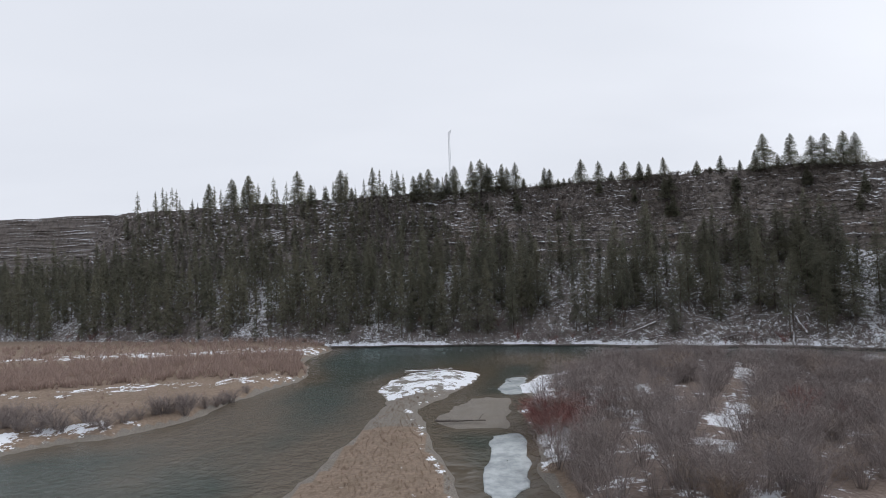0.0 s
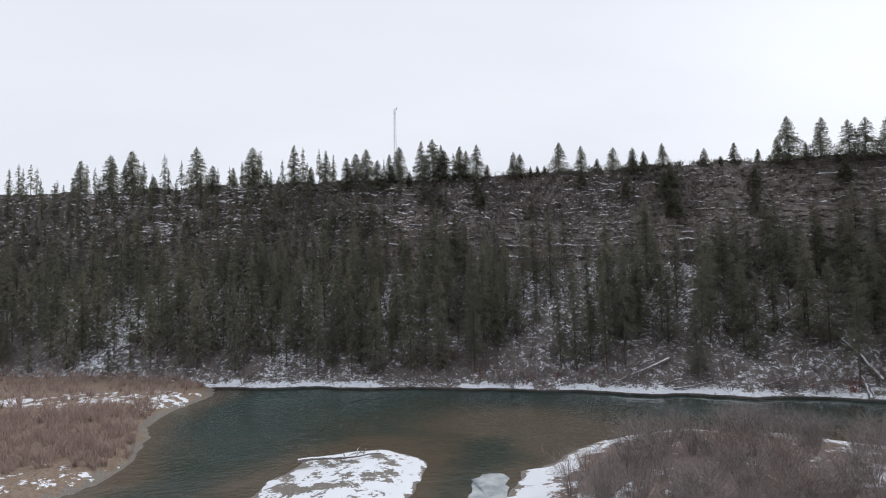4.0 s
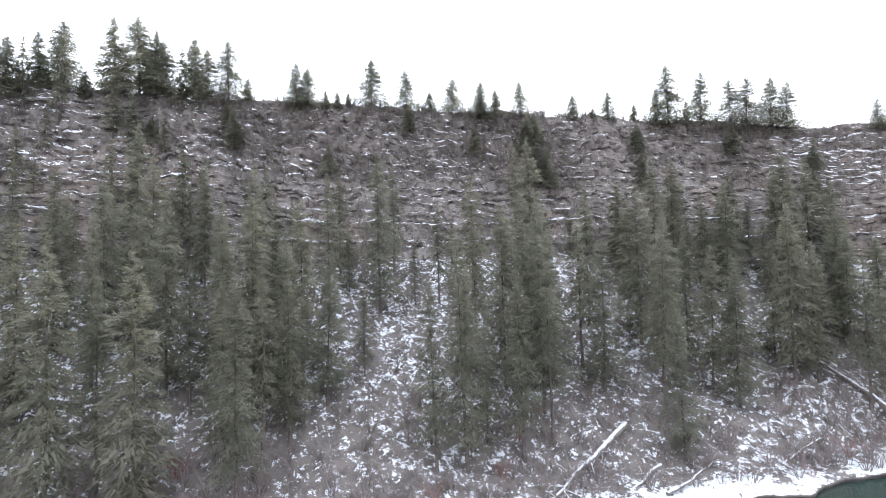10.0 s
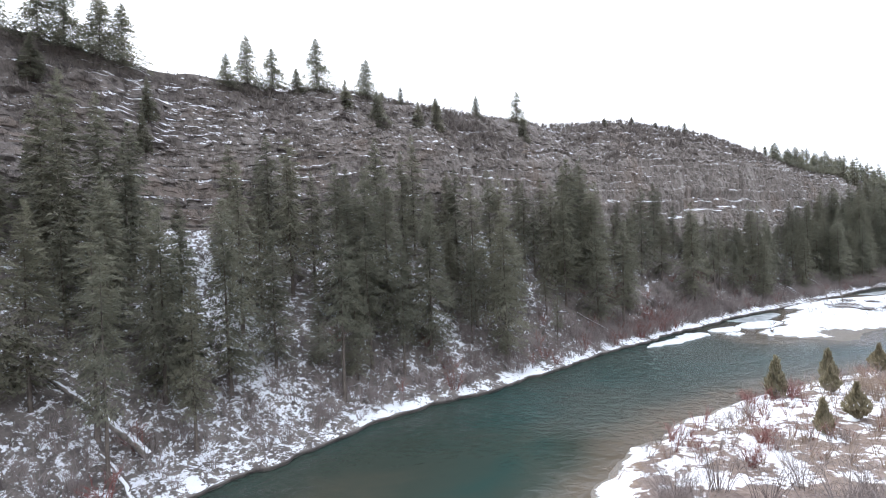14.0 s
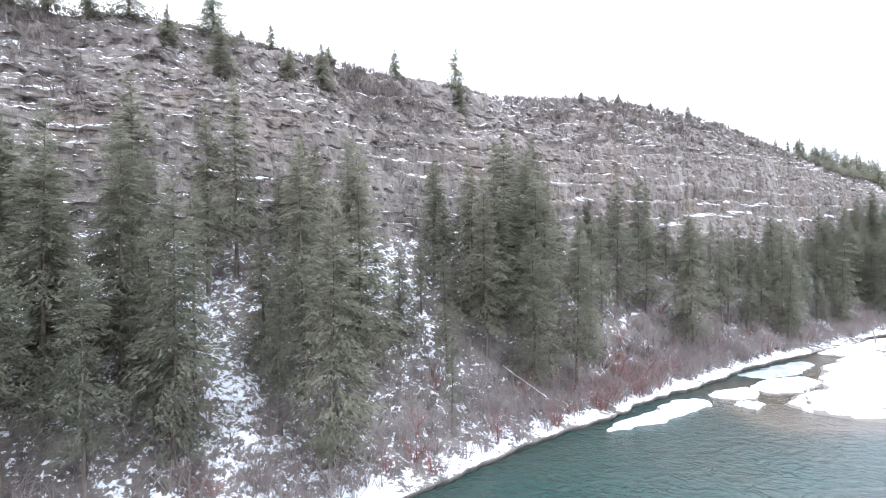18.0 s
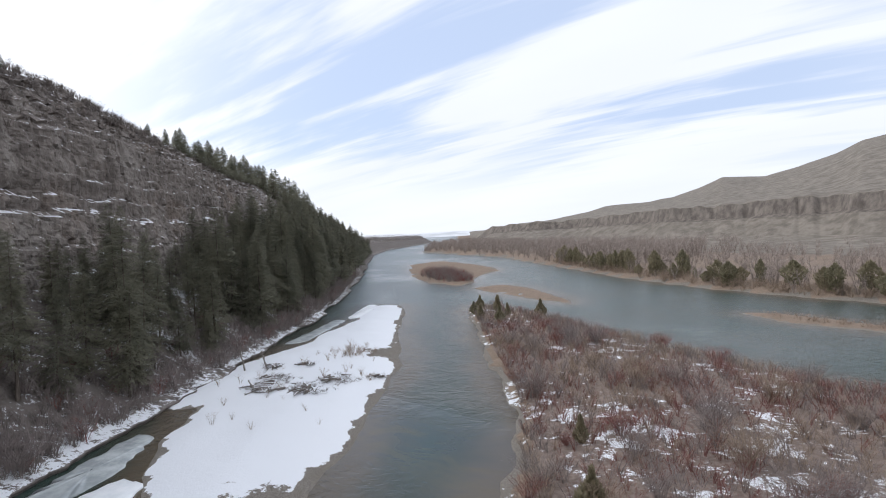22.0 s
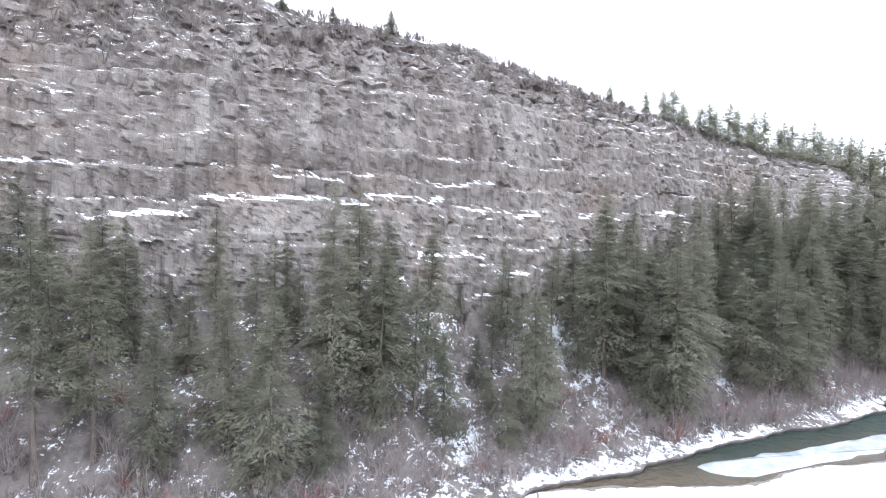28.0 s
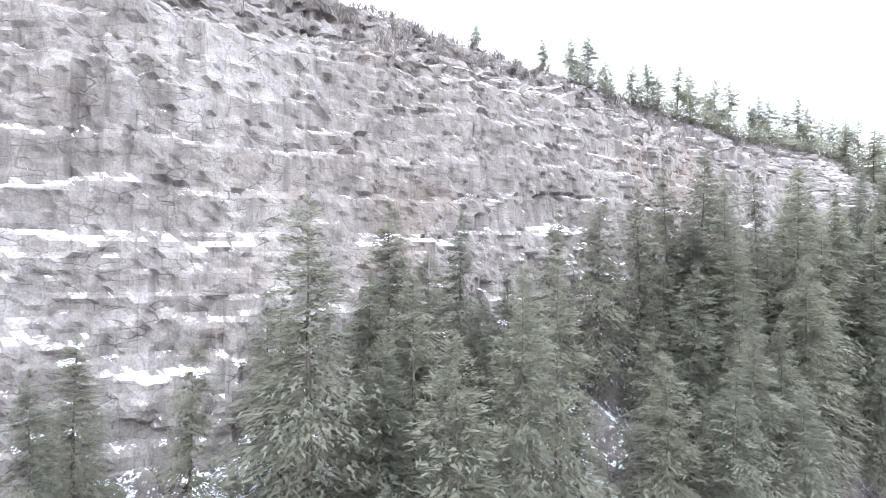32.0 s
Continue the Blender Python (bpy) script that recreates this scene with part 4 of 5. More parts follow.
# tops of tall firs on the slope: plan place and height of the tip
TIPS_WEST = [(-2.5, 193, 35.5), (-15.5, 204.6, 29), (20.6, 188, 24.5), (10.3, 174, 23.8), (89.2, 182.5, 25), (-56, 207.5, 31.5), (98.9, 175.6, 25.8), (107.9, 171.2, 39), (100.9, 180.6, 42.8),
             (88.8, 179, 29.8), (110.8, 166.5, 24.2), (55.4, 173.2, 21.6), (41.2, 190, 26.4), (57.8, 188.6, 23.4), (79.6, 184, 30), (37, 176, 22)]
TIPS_EAST = [(187.4, 98, 40), (184.6, 99, 37), (146.9, 140.3, 35.3), (137.5, 153, 36.8), (141.5, 134.9, 22.7), (156.9, 126, 28.7), (132.6, 125.7, 19), (195.9, 87.7, 29.7), (195.7, 78.8, 27.5),
             (201.9, 62.1, 25.7), (198, 83, 29), (211, 49.3, 22.9), (202, 59.7, 24), (208.9, 55.6, 25.8), (260.6, 13.3, 29.7), (210.5, 50.2, 23.3), (212.8, 45.9, 21.5), (242.3, 28.2, 23.2),
             (246, 20.3, 29.2), (275.3, 5.7, 34.4), (288.3, -5.9, 36), (256.3, -13.2, 25.6), (229.6, 21.2, 15.4), (241.9, -3.5, 19.2), (310, -28.8, 38.6), (249, 16, 29)]
for x, y, top in TIPS_WEST + TIPS_EAST:
    s, d = plan_to_line(x, y)
    d1 = float(np.interp(s, section[:, 0], section[:, 1]))
    d = min(d, d1 - 0.5)
    h = top - slope_height(s, d)
    stand(slope_models, FIRS, s, d, float(np.clip(h, 9, 26)))


def forest_density(s, d, d1):
    """How thick the firs stand: full in the west and east woods, open on the chutes and under the high cliff."""
    base = float(np.interp(s, (440, 500, 600, 640, 700, 740, 760, 800, 850, 868, 905, 935, 955, 1000), (0.9, 0.75, 0.55, 0.42, 0.36, 0.36, 0.38, 0.55, 0.75, 0.66, 0.52, 0.7, 1.1, 1.1)))
    for s0, width in ((731, 2.0), (612, 3.5), (748, 5), (776, 3), (800, 3.5), (838, 3.5), (896, 3.8), (914, 3.6), (936, 3.2), (563, 6)):
        base *= 1 - 0.85 * math.exp(-((s - s0) / width) ** 2)
    # clumps and clearings
    base *= float(np.interp(float(fractal(s / 5, d / 16, 181, 2)), (-0.2, 0.0, 0.2), (0.3, 0.95, 1.4)))
    return base * (1.0 if d > 9 or s > 860 else 0.6)


def try_fir(s, d, gap):
    d1 = float(np.interp(s, section[:, 0], section[:, 1]))
    if d > d1 - 1 or rng.random() > forest_density(s, d, d1):
        return None
    x, y = on_line(s, d)
    if crowded(float(x), float(y), gap):
        return None
    top = float(np.interp(s, (440, 640, 700, 760, 845, 868, 905, 940, 1000), (21, 20, 19, 19, 19, 13, 13, 17, 20)))
    return float(np.clip(rng.normal(top, 4.2), 6, 25)) * (0.8 if d > d1 - 8 else 1.0)


slope_spots = []
for k in range(5200):
    s, d = (rng.uniform(600, 1045), rng.uniform(4.5, 42)) if k < 4200 else (rng.uniform(935, 1050), rng.uniform(4.5, 25))
    h = try_fir(s, d, 2.9 if s < 940 else 2.5)
    if h and len(slope_spots) < 380:
        x, y = on_line(s, d)
        taken(float(x), float(y))
        slope_spots.append((0 if 838 < s < 965 and d < 24 else 1 if 650 < s < 838 and d < 16 else 2, s, d, h))
slope_spots.sort(key=lambda q: q[0])
single, wood_spots = 140, []
for k, (_, s, d, h) in enumerate(slope_spots):
    if k < single:
        stand(slope_models, FIRS, s, d, h)
    else:
        x, y = on_line(s, d)
        wood_spots.append((float(x), float(y), slope_height(s, d) - 0.3, h))


def joined_firs(spots, sprays, label, name, gap=1.7, per=6, coarse=1.7):
    """Far firs that nobody could count, in two meshes: needles and trunks."""
    leaves, trunks, tones = [], [], []
    shapes = [(fir_crown(k[0], k[1], k[2], k[3] * gap, per, sprays, k[5], 70 + i, coarse, coarse), fir_trunk(k[0], 90 + i, 0), k[0]) for i, k in enumerate(FIRS)]
    for x, y, z, h in spots:
        (cv, cf), (tv, tf), h0 = shapes[int(rng.integers(len(shapes)))]
        a, q = rng.uniform(0, 6.28), h / h0
        w = q ** 0.85 * slimness(plan_to_line(x, y)[0])
        turn = np.array([[math.cos(a) * w, -math.sin(a) * w, 0], [math.sin(a) * w, math.cos(a) * w, 0], [0, 0, q]])
        leaves.append((cv @ turn.T + (x, y, z), cf))
        tones.append(np.full(len(cv), rng.random()))
        trunks.append((tv @ turn.T + (x, y, z), tf))
    ob = thing(name, (0, 0, 0), label, "woods", kind="stuff")
    needles = mesh_of("crown", *joined(leaves), NEEDLES)
    give(needles, "tone", np.concatenate(tones))
    part("crown", needles, ob)
    part("trunk", mesh_of("trunk", *joined(trunks), BARK, True), ob)


spots = []
for _ in range(900):
    # the woods of the west climb to the rim
    s = rng.uniform(470, 652)
    d1, d3 = float(np.interp(s, section[:, 0], section[:, 1])), float(np.interp(s, section[:, 0], section[:, 5]))
    d = rng.uniform(d1 - 2, d3 + 1)
    x, y = on_line(s, d)
    if len(spots) < 280 and not crowded(float(x), float(y), 2.4) and rng.random() < np.interp(s, (600, 652), (1, 0.25)):
        taken(float(x), float(y))
        spots.append((float(x), float(y), slope_height(s, d) - 0.3, float(rng.uniform(7, 14.5))))
for k in range(14000):
    s = rng.uniform(350, 625) if k % 2 else rng.uniform(1035, 1420)
    d = rng.uniform(5, 54) if s < 640 else rng.uniform(4, 40)
    d1 = float(np.interp(s, section[:, 0], section[:, 1]))
    d3 = float(np.interp(s, section[:, 0], section[:, 5]))
    limit = d1 if s < 460 else d3 - 2 if (s < 590 or s > 1000) else d1 + 8 if s < 645 else d1 - 1
    if d > limit or rng.random() > (forest_density(s, d, d1) if s < 1012 else float(np.interp(s, (1250, 1420), (1.1, 0.15)))) * (0.55 if d > d1 and s > 590 else 1):
        continue
    x, y = on_line(s, d)
    near = 3.5 if s < 640 else 3.4 if s < 945 else 2.8 if s < 1012 else 5.2
    if crowded(float(x), float(y), near):
        continue
    taken(float(x), float(y))
    scale = 0.75 if d > d1 else 1.0
    spots.append((float(x), float(y), slope_height(s, d) - 0.3, float(np.clip(rng.normal(17.0, 4.5), 7, 24)) * scale * (1.0 if s < 1012 else 0.82)))
    if len(spots) >= 1120:
        break
joined_firs(wood_spots, 21, "olive-green firs crowded on the snowy scree below the cliff", "slope_firs", 1.1, 8, 0.95)
joined_firs(spots, 7, "thick dark green fir woods on the canyon slope", "fir_woods")


def shrub_arrays(h, r, stems, twigs, width, seed):
    """A bare many-stemmed shrub: bent stems with fine side twigs, as narrow blades."""
    g = np.random.default_rng(seed)
    turn, lean = g.uniform(0, 2 * np.pi, stems), g.uniform(0, 1, stems) ** 0.6
    length = h * g.uniform(0.65, 1.05, stems)
    base = np.c_[np.cos(turn), np.sin(turn), 0 * turn] * (g.uniform(0, 0.25, stems) * r)[:, None]
    out = np.c_[np.cos(turn), np.sin(turn), 0 * turn] * (lean * r * 0.85)[:, None]
    pts = []
    for f in (0, 0.35, 0.7, 1.0):
        pts.append(base + out * (f ** 1.35) + np.c_[0 * turn, 0 * turn, length * (f - 0.16 * f * f * lean)] + g.normal(0, 0.05 * h * f, (stems, 3)) * (1, 1, 0.4))
    side = np.c_[-np.sin(turn), np.cos(turn), 0 * turn]
    spin = g.uniform(0, np.pi, stems)
    side = side * np.cos(spin)[:, None] + np.c_[np.cos(turn), np.sin(turn), 0 * turn] * np.sin(spin)[:, None]
    quads = []
    for k, (wa, wb) in enumerate(((1.6, 1.2), (1.2, 0.8), (0.8, 0.3))):
        quads.append(np.stack([pts[k] - side * width * wa, pts[k] + side * width * wa, pts[k + 1] + side * width * wb, pts[k + 1] - side * width * wb], 1))
    for _ in range(twigs):
        f = g.uniform(0.25, 0.98, stems)
        k = np.minimum((f * 3).astype(int), 2)
        stack = np.stack(pts, 0)
        a = stack[k, np.arange(stems)] * (1 - (f * 3 - k))[:, None] + stack[k + 1, np.arange(stems)] * (f * 3 - k)[:, None]
        way = g.normal(0, 1, (stems, 3)) * (1, 1, 0.55) + np.c_[np.cos(turn) * 0.5, np.sin(turn) * 0.5, 0.75 + 0 * turn]
        way /= np.linalg.norm(way, axis=1)[:, None]
        b = a + way * (h * g.uniform(0.12, 0.30, stems))[:, None]
        w = np.cross(way, g.normal(0, 1, (stems, 3)))
        w /= np.linalg.norm(w, axis=1)[:, None]
        quads.append(np.stack([a - w * width * 0.6, a + w * width * 0.6, b + w * width * 0.2, b - w * width * 0.2], 1))
    verts = np.concatenate(quads).reshape(-1, 3)
    return verts, np.arange(len(verts)).reshape(-1, 4)


def make_shrub(h, r, stems, twigs, mat, label, group, seed, width=0.013):
    return tagged(new("willow_shrub", mesh_of("shrub", *shrub_arrays(h, r, stems, twigs, width, seed), mat)), label, "shrub", group)


GREY_LABEL, TAN_LABEL, RED_LABEL = "bare grey-brown willow shrub on the snowy island", "bare tan willow shrub on the brushy island", "bare dark red dogwood shrub on the island"
grey_shrubs = [make_shrub(5.0, 3.4, 70, 17, TWIGS_GREY, GREY_LABEL, "willows on the island", 301), make_shrub(4.2, 2.9, 64, 16, TWIGS_GREY, GREY_LABEL, "willows on the island", 302)]
tan_shrubs = [make_shrub(3.8, 2.5, 64, 16, TWIGS_TAN, TAN_LABEL, "willows on the island", 303), make_shrub(3.0, 2.0, 56, 15, TWIGS_TAN, TAN_LABEL, "willows on the island", 304)]
red_shrubs = [make_shrub(2.8, 2.2, 64, 16, TWIGS_RED, RED_LABEL, "dogwoods on the island", 305), make_shrub(2.2, 1.8, 56, 15, TWIGS_RED, RED_LABEL, "dogwoods on the island", 306)]


def put_shrub(model, x, y, size):
    z = height_at(x, y)
    m = Matrix.LocRotScale((x, y, z - 0.06), Euler((0, 0, rng.uniform(0, 6.28))), (size * rng.uniform(0.9, 1.2), size * rng.uniform(0.9, 1.2), size))
    ob = copy_thing(model, m) if model in used else model
    used.add(ob)
    ob.matrix_basis = m


def in_island(x, y):
    return island_edge.at(x, y)


placed = 0
for _ in range(5000):
    # the west end is a thicket, the middle open with snow, the east end low and reddish
    x, y = rng.uniform(8, 222), rng.uniform(-52, 126)
    edge = in_island(x, y)
    if edge < (1.2 if y < 95 else 5.0) or placed >= 280:
        continue
    thicket = x < 75 and y > 25
    if y < 45 and x < 75:
        continue
    clearing = clearing_at(x, y) < 2.6
    if clearing and rng.random() > 0.08:
        continue
    if not thicket and rng.random() > (0.55 if y < 45 else 0.4):
        continue
    roll = rng.random()
    if x < 20 and 66 < y < 80:
        model, size = red_shrubs[int(rng.integers(2))], rng.uniform(0.9, 1.2)
    elif thicket:
        model, size = (grey_shrubs if roll < 0.8 else tan_shrubs)[int(rng.integers(2))], rng.uniform(0.85, 1.25)
    else:
        model = (grey_shrubs if roll < 0.34 else tan_shrubs if roll < 0.6 else red_shrubs)[int(rng.integers(2))]
        size = rng.uniform(0.5, 1.1)
    put_shrub(model, x, y, size)
    placed += 1


for k, (x, y) in enumerate([(13, 79), (14.5, 78), (13, 77), (15.5, 76), (17, 79), (22, 79), (12, 75), (14, 72), (13, 70), (15.5, 74), (12.5, 77.5), (12, 72.5), (16, 71), (14, 76), (17, 73.5), (42, 68), (46, 72), (48, 66), (39, 62)]):
    put_shrub(red_shrubs[k % 2], x, y, rng.uniform(1.1, 1.5))
BANK_LABEL = "dark bare shrub on the edge of the dry meadow"
bank_shrubs = [make_shrub(2.2, 1.9, 64, 14, TWIGS_GREY, BANK_LABEL, "shrubs on the meadow bank", 307)]
for x, y, size in [(-60, 82, 1.2), (-57, 80, 1.0), (-63, 81, 1.1), (-54, 82.5, 1.0), (-66, 83, 1.2), (-45, 87, 1.1), (-43, 89, 0.8), (-47, 84, 0.7), (-50, 80, 0.8), (-40, 95, 0.7), (-39, 99, 0.9), (-38, 104, 0.6),
                   (-70, 82, 1.1), (-44, 92, 0.7), (-58.5, 78.5, 1.0), (-61.5, 79, 0.9), (-64.5, 80, 1.1), (-68, 80.5, 1.0), (-55.5, 79, 0.8), (-72, 81, 1.2), (-75, 82, 1.0), (-46, 86.5, 1.0), (-44, 87.5, 0.9), (-42.5, 91, 0.9),
                   (-41, 93, 0.8), (-42, 88, 0.8), (-52, 81, 0.7), (-48.5, 82.5, 0.8), (-78, 82, 1.1), (-39.5, 97, 0.7)]:
    put_shrub(bank_shrubs[0], x, y, size * 1.35)


def scatter(name, label, category, shapes, spots, mat):
    """Countless small plants in one mesh."""
    pieces = []
    for x, y, z, q in spots:
        v, f = shapes[int(rng.integers(len(shapes)))]
        a = rng.uniform(0, 6.28)
        turn = np.array([[math.cos(a), -math.sin(a), 0], [math.sin(a), math.cos(a), 0], [0, 0, 1]]) * q
        pieces.append((v @ turn.T + (x, y, z), f))
    return tagged(new(name, mesh_of(name, *joined(pieces), mat)), label, category, kind="stuff")


# the thicket behind and between the single willows
thicket_shapes = [shrub_arrays(4.6, 3.0, 40, 9, 0.019, 310 + k) for k in range(4)]
thick = []
while len(thick) < 360:
    x, y = rng.uniform(9, 92), rng.uniform(46, 126)
    clearing = clearing_at(x, y) < 2.1
    if in_island(x, y) > (2.2 if y < 95 else 6.0) and not clearing:
        thick.append((x, y, height_at(x, y) - 0.1, rng.uniform(0.75, 1.25)))
scatter("willow_thicket", "bare grey-brown willow thicket on the island", "thicket", thicket_shapes, thick, TWIGS_GREY)

# brush along the foot of the wall
brush_shapes = [shrub_arrays(2.9, 2.1, 14, 5, 0.029, 320 + k) for k in range(5)]
bank, bank_red = [], []
for k in range(3000):
    s = rng.uniform(480, 1100) if k % 2 else rng.uniform(640, 860) if k % 4 else rng.uniform(820, 1060)
    d = 1.3 + abs(rng.normal(0, 7.5 if s < 820 else 5.5))
    x, y = on_line(s, d)
    if s < 770 and rng.random() < 0.5:
        continue
    (bank_red if (rng.random() < 0.05 or 812 < s < 836 and rng.random() < 0.25) else bank).append((float(x), float(y), slope_height(s, d) - 0.1, rng.uniform(0.5, 1.15)))
scatter("bank_brush", "bare grey brush along the snowy river bank", "brush", brush_shapes, bank, TWIGS_GREY)
scatter("red_bank_brush", "bare reddish brush along the river bank", "brush", brush_shapes, bank_red, TWIGS_RED)
# brush on the ledges, the upper slope and the rim
ledge = []
low_shapes = [shrub_arrays(1.7, 1.3, 8, 3, 0.040, 330 + k) for k in range(3)]
for k in range(2600):
    s = rng.uniform(570, 830) if k % 3 else rng.uniform(560, 1010)
    d1, d3 = float(np.interp(s, section[:, 0], section[:, 1])), float(np.interp(s, section[:, 0], section[:, 5]))
    d2 = float(np.interp(s, section[:, 0], section[:, 3]))
    d = rng.uniform(d2 + 1.5, d3 + 2) if s > 850 else rng.uniform(d1, d3 + 2) if rng.random() < 0.85 else rng.uniform(8, d1)
    x, y = on_line(s, d)
    ledge.append((float(x), float(y), slope_height(s, d) - 0.3, rng.uniform(0.5, 1.1)))
for _ in range(420):
    s = rng.uniform(500, 1060)
    d = float(np.interp(s, section[:, 0], section[:, 5])) + rng.normal(-0.5, 1.6)
    x, y = on_line(s, d)
    ledge.append((float(x), float(y), slope_height(s, d) - 0.3, rng.uniform(0.6, 1.4)))
for _ in range(1700):
    s = rng.uniform(600, 890)
    d2, d3 = float(np.interp(s, section[:, 0], section[:, 3])), float(np.interp(s, section[:, 0], section[:, 5]))
    d = rng.uniform(d2 - 1, d3 + 1)
    x, y = on_line(s, d)
    ledge.append((float(x), float(y), slope_height(s, d) - 0.4, rng.uniform(0.6, 1.3)))
for _ in range(1300):
    s = rng.uniform(560, 960)
    d = rng.uniform(5, float(np.interp(s, section[:, 0], section[:, 1])))
    x, y = on_line(s, d)
    ledge.append((float(x), float(y), slope_height(s, d) - 0.2, rng.uniform(0.6, 1.3)))
for _ in range(520):
    s = rng.uniform(780, 965)
    d = float(np.interp(s, section[:, 0], section[:, 5])) + rng.normal(0.3, 1.0)
    x, y = on_line(s, d)
    ledge.append((float(x), float(y), slope_height(s, d) - 0.2, rng.uniform(0.6, 1.1)))
scatter("slope_brush", "low dark bare brush on the rocky upper slope", "brush", low_shapes, ledge, TWIGS_DARK)

# small shrubs that fill the island between the large ones
small_shapes = [shrub_arrays(1.8, 1.1, 9, 4, 0.017, 340 + k) for k in range(4)]
small = {"grey": [], "tan": [], "red": []}
patches = Lookup(90, -60, 230, 110, 2.0, lambda x, y: fractal(x / 10, y / 10, 141, 3))
for k in range(14000):
    x, y = rng.uniform(95, 224), rng.uniform(-52, 105 if k % 5 < 3 else 30)
    if in_island(x, y) < 1 or clearing_at(x, y) < 2.2:
        continue
    spot, roll = patches.at(x, y), rng.random()
    kind = "grey" if roll < 0.40 else "red" if roll < (0.9 if spot > 0.07 else 0.55 if spot > -0.05 else 0.45) else "tan"
    small[kind].append((x, y, height_at(x, y) - 0.05, rng.uniform(0.55, 1.3)))
scatter("grey_undergrowth", "low bare grey undergrowth on the island", "brush", small_shapes, small["grey"], TWIGS_GREY)
scatter("tan_undergrowth", "low dry tan undergrowth on the island", "brush", small_shapes, small["tan"], TWIGS_TAN)
scatter("red_undergrowth", "low bare red undergrowth on the island", "brush", small_shapes, small["red"], TWIGS_RED)

# reeds on the meadow
reed_shapes = [shrub_arrays(1.9, 1.1, 14, 0, 0.03, 360 + k) for k in range(4)]
reeds, n_try = [], 0
while len(reeds) < 3600 and n_try < 30000:
    n_try += 1
    x, y = rng.uniform(-150, -32), rng.uniform(78, 190)
    band = y - 117 - 0.22 * (x + 40)
    dense = 0 < band < 34
    if meadow_edge.at(x, y) < (0.8 if dense else 2.0) or not dense and rng.random() > (0.25 if band > 0 else 0.06):
        continue
    reeds.append((x, y, height_at(x, y) - 0.05, rng.uniform(0.75, 1.25) if band > 0 else rng.uniform(0.25, 0.5)))
tufts = []
for _ in range(3000):
    x, y = rng.uniform(-17, 3), rng.uniform(48, 100)
    if float(inside_by(SPIT, np.array([x]), np.array([y]))[0]) > 1.2:
        tufts.append((x, y, height_at(x, y) - 0.04, rng.uniform(0.10, 0.22)))
scatter("spit_grass", "flattened dry tan grass on the gravel spit", "grass", reed_shapes, tufts, TWIGS_TAN)
scatter("reed_bed", "dry pinkish-tan reeds on the flat meadow", "reeds", reed_shapes, reeds, REEDS)


# ---- junipers: dense upright crowns ----
def juniper_crown(h, r, seed, count=900):
    g = np.random.default_rng(seed)
    f = g.random(count) ** 0.8
    spread_at = r * np.minimum(1, 0.55 + 2.2 * f) * (1 - f) ** 0.7 * (1 + 0.3 * np.sin(7 * f + seed))
    a, q = g.uniform(0, 6.28, count), g.uniform(0.45, 1.05, count) * (1 + 0.18 * np.sin(g.uniform(0, 6.28) + 5 * f))
    c = np.c_[np.cos(a) * spread_at * q, np.sin(a) * spread_at * q, 0.05 * h + f * 0.95 * h]
    up = np.c_[np.cos(a) * 0.35, np.sin(a) * 0.35, np.ones(count)] + g.normal(0, 0.25, (count, 3))
    w = np.cross(up, g.normal(0, 1, (count, 3)))
    w /= np.linalg.norm(w, axis=1)[:, None]
    size = (0.075 * h ** 0.6 * g.uniform(0.7, 1.4, count))[:, None]
    verts = np.stack([c - up * size, c + w * size * 0.7, c + up * size * 1.6, c - w * size * 0.7], 1).reshape(-1, 3)
    return verts, np.arange(len(verts)).reshape(-1, 4)


def make_juniper(h, r, seed, label, group, count=900):
    ob = thing("juniper_tree", (0, 0, 0), label, "juniper", group)
    part("trunk", mesh_of("trunk", *tube([(0, 0, -0.3), (0.05, 0, 0.3 * h), (0, 0.04, 0.8 * h)], (0.05 * h * 0.5, 0.03 * h * 0.5, 0.01), 6), BARK, True), ob)
    part("crown", mesh_of("crown", *juniper_crown(h, r, seed, count), JUNIPER), ob)
    return ob


ISLE_JUNIPER, FAR_JUNIPER = "small green juniper standing among bare shrubs on the island", "olive-green juniper on the far river bank"
isle_junipers = [make_juniper(3.4, 0.95, 401, ISLE_JUNIPER, "junipers on the island"), make_juniper(2.6, 0.9, 402, ISLE_JUNIPER, "junipers on the island")]
for k, (x, y, h) in enumerate([(215, -45, 3.6), (206, -41, 4.0), (213, -40, 3.2), (200, -37, 3.0), (194, -42, 4.2), (205, -33, 3.4), (197, -30, 3.6), (104, 80, 3.2), (108.5, 74.5, 3.6), (118, 78, 4.6),
                               (118, 72, 3.2), (126, 68, 4.0), (129, 60, 3.6), (137, 43, 3.4), (139, 38, 3.8), (134, 48, 3.0), (141, 33, 3.2), (148, 22, 2.6), (131, 40, 4.2), (126, 51, 3.0)]):
    model = isle_junipers[k % 2]
    m = Matrix.LocRotScale((x, y, height_at(x, y) - 0.05), Euler((0, 0, k * 1.7)), (h / 3, h / 3, h / (3.4 if k % 2 == 0 else 2.6)))
    ob = copy_thing(model, m) if model in used else model
    used.add(ob)
    ob.matrix_basis = m
far_junipers = [make_juniper(7.0, 2.3, 411, FAR_JUNIPER, "junipers on the far bank", 700), make_juniper(5.5, 2.4, 412, FAR_JUNIPER, "junipers on the far bank", 600)]
bank_line = np.array([(100, -97), (141, -106), (161, -113), (176, -120), (198, -134), (217, -147), (249, -175), (301, -220)], float)
bank_run = np.r_[0, np.cumsum(np.hypot(*np.diff(bank_line, axis=0).T))]
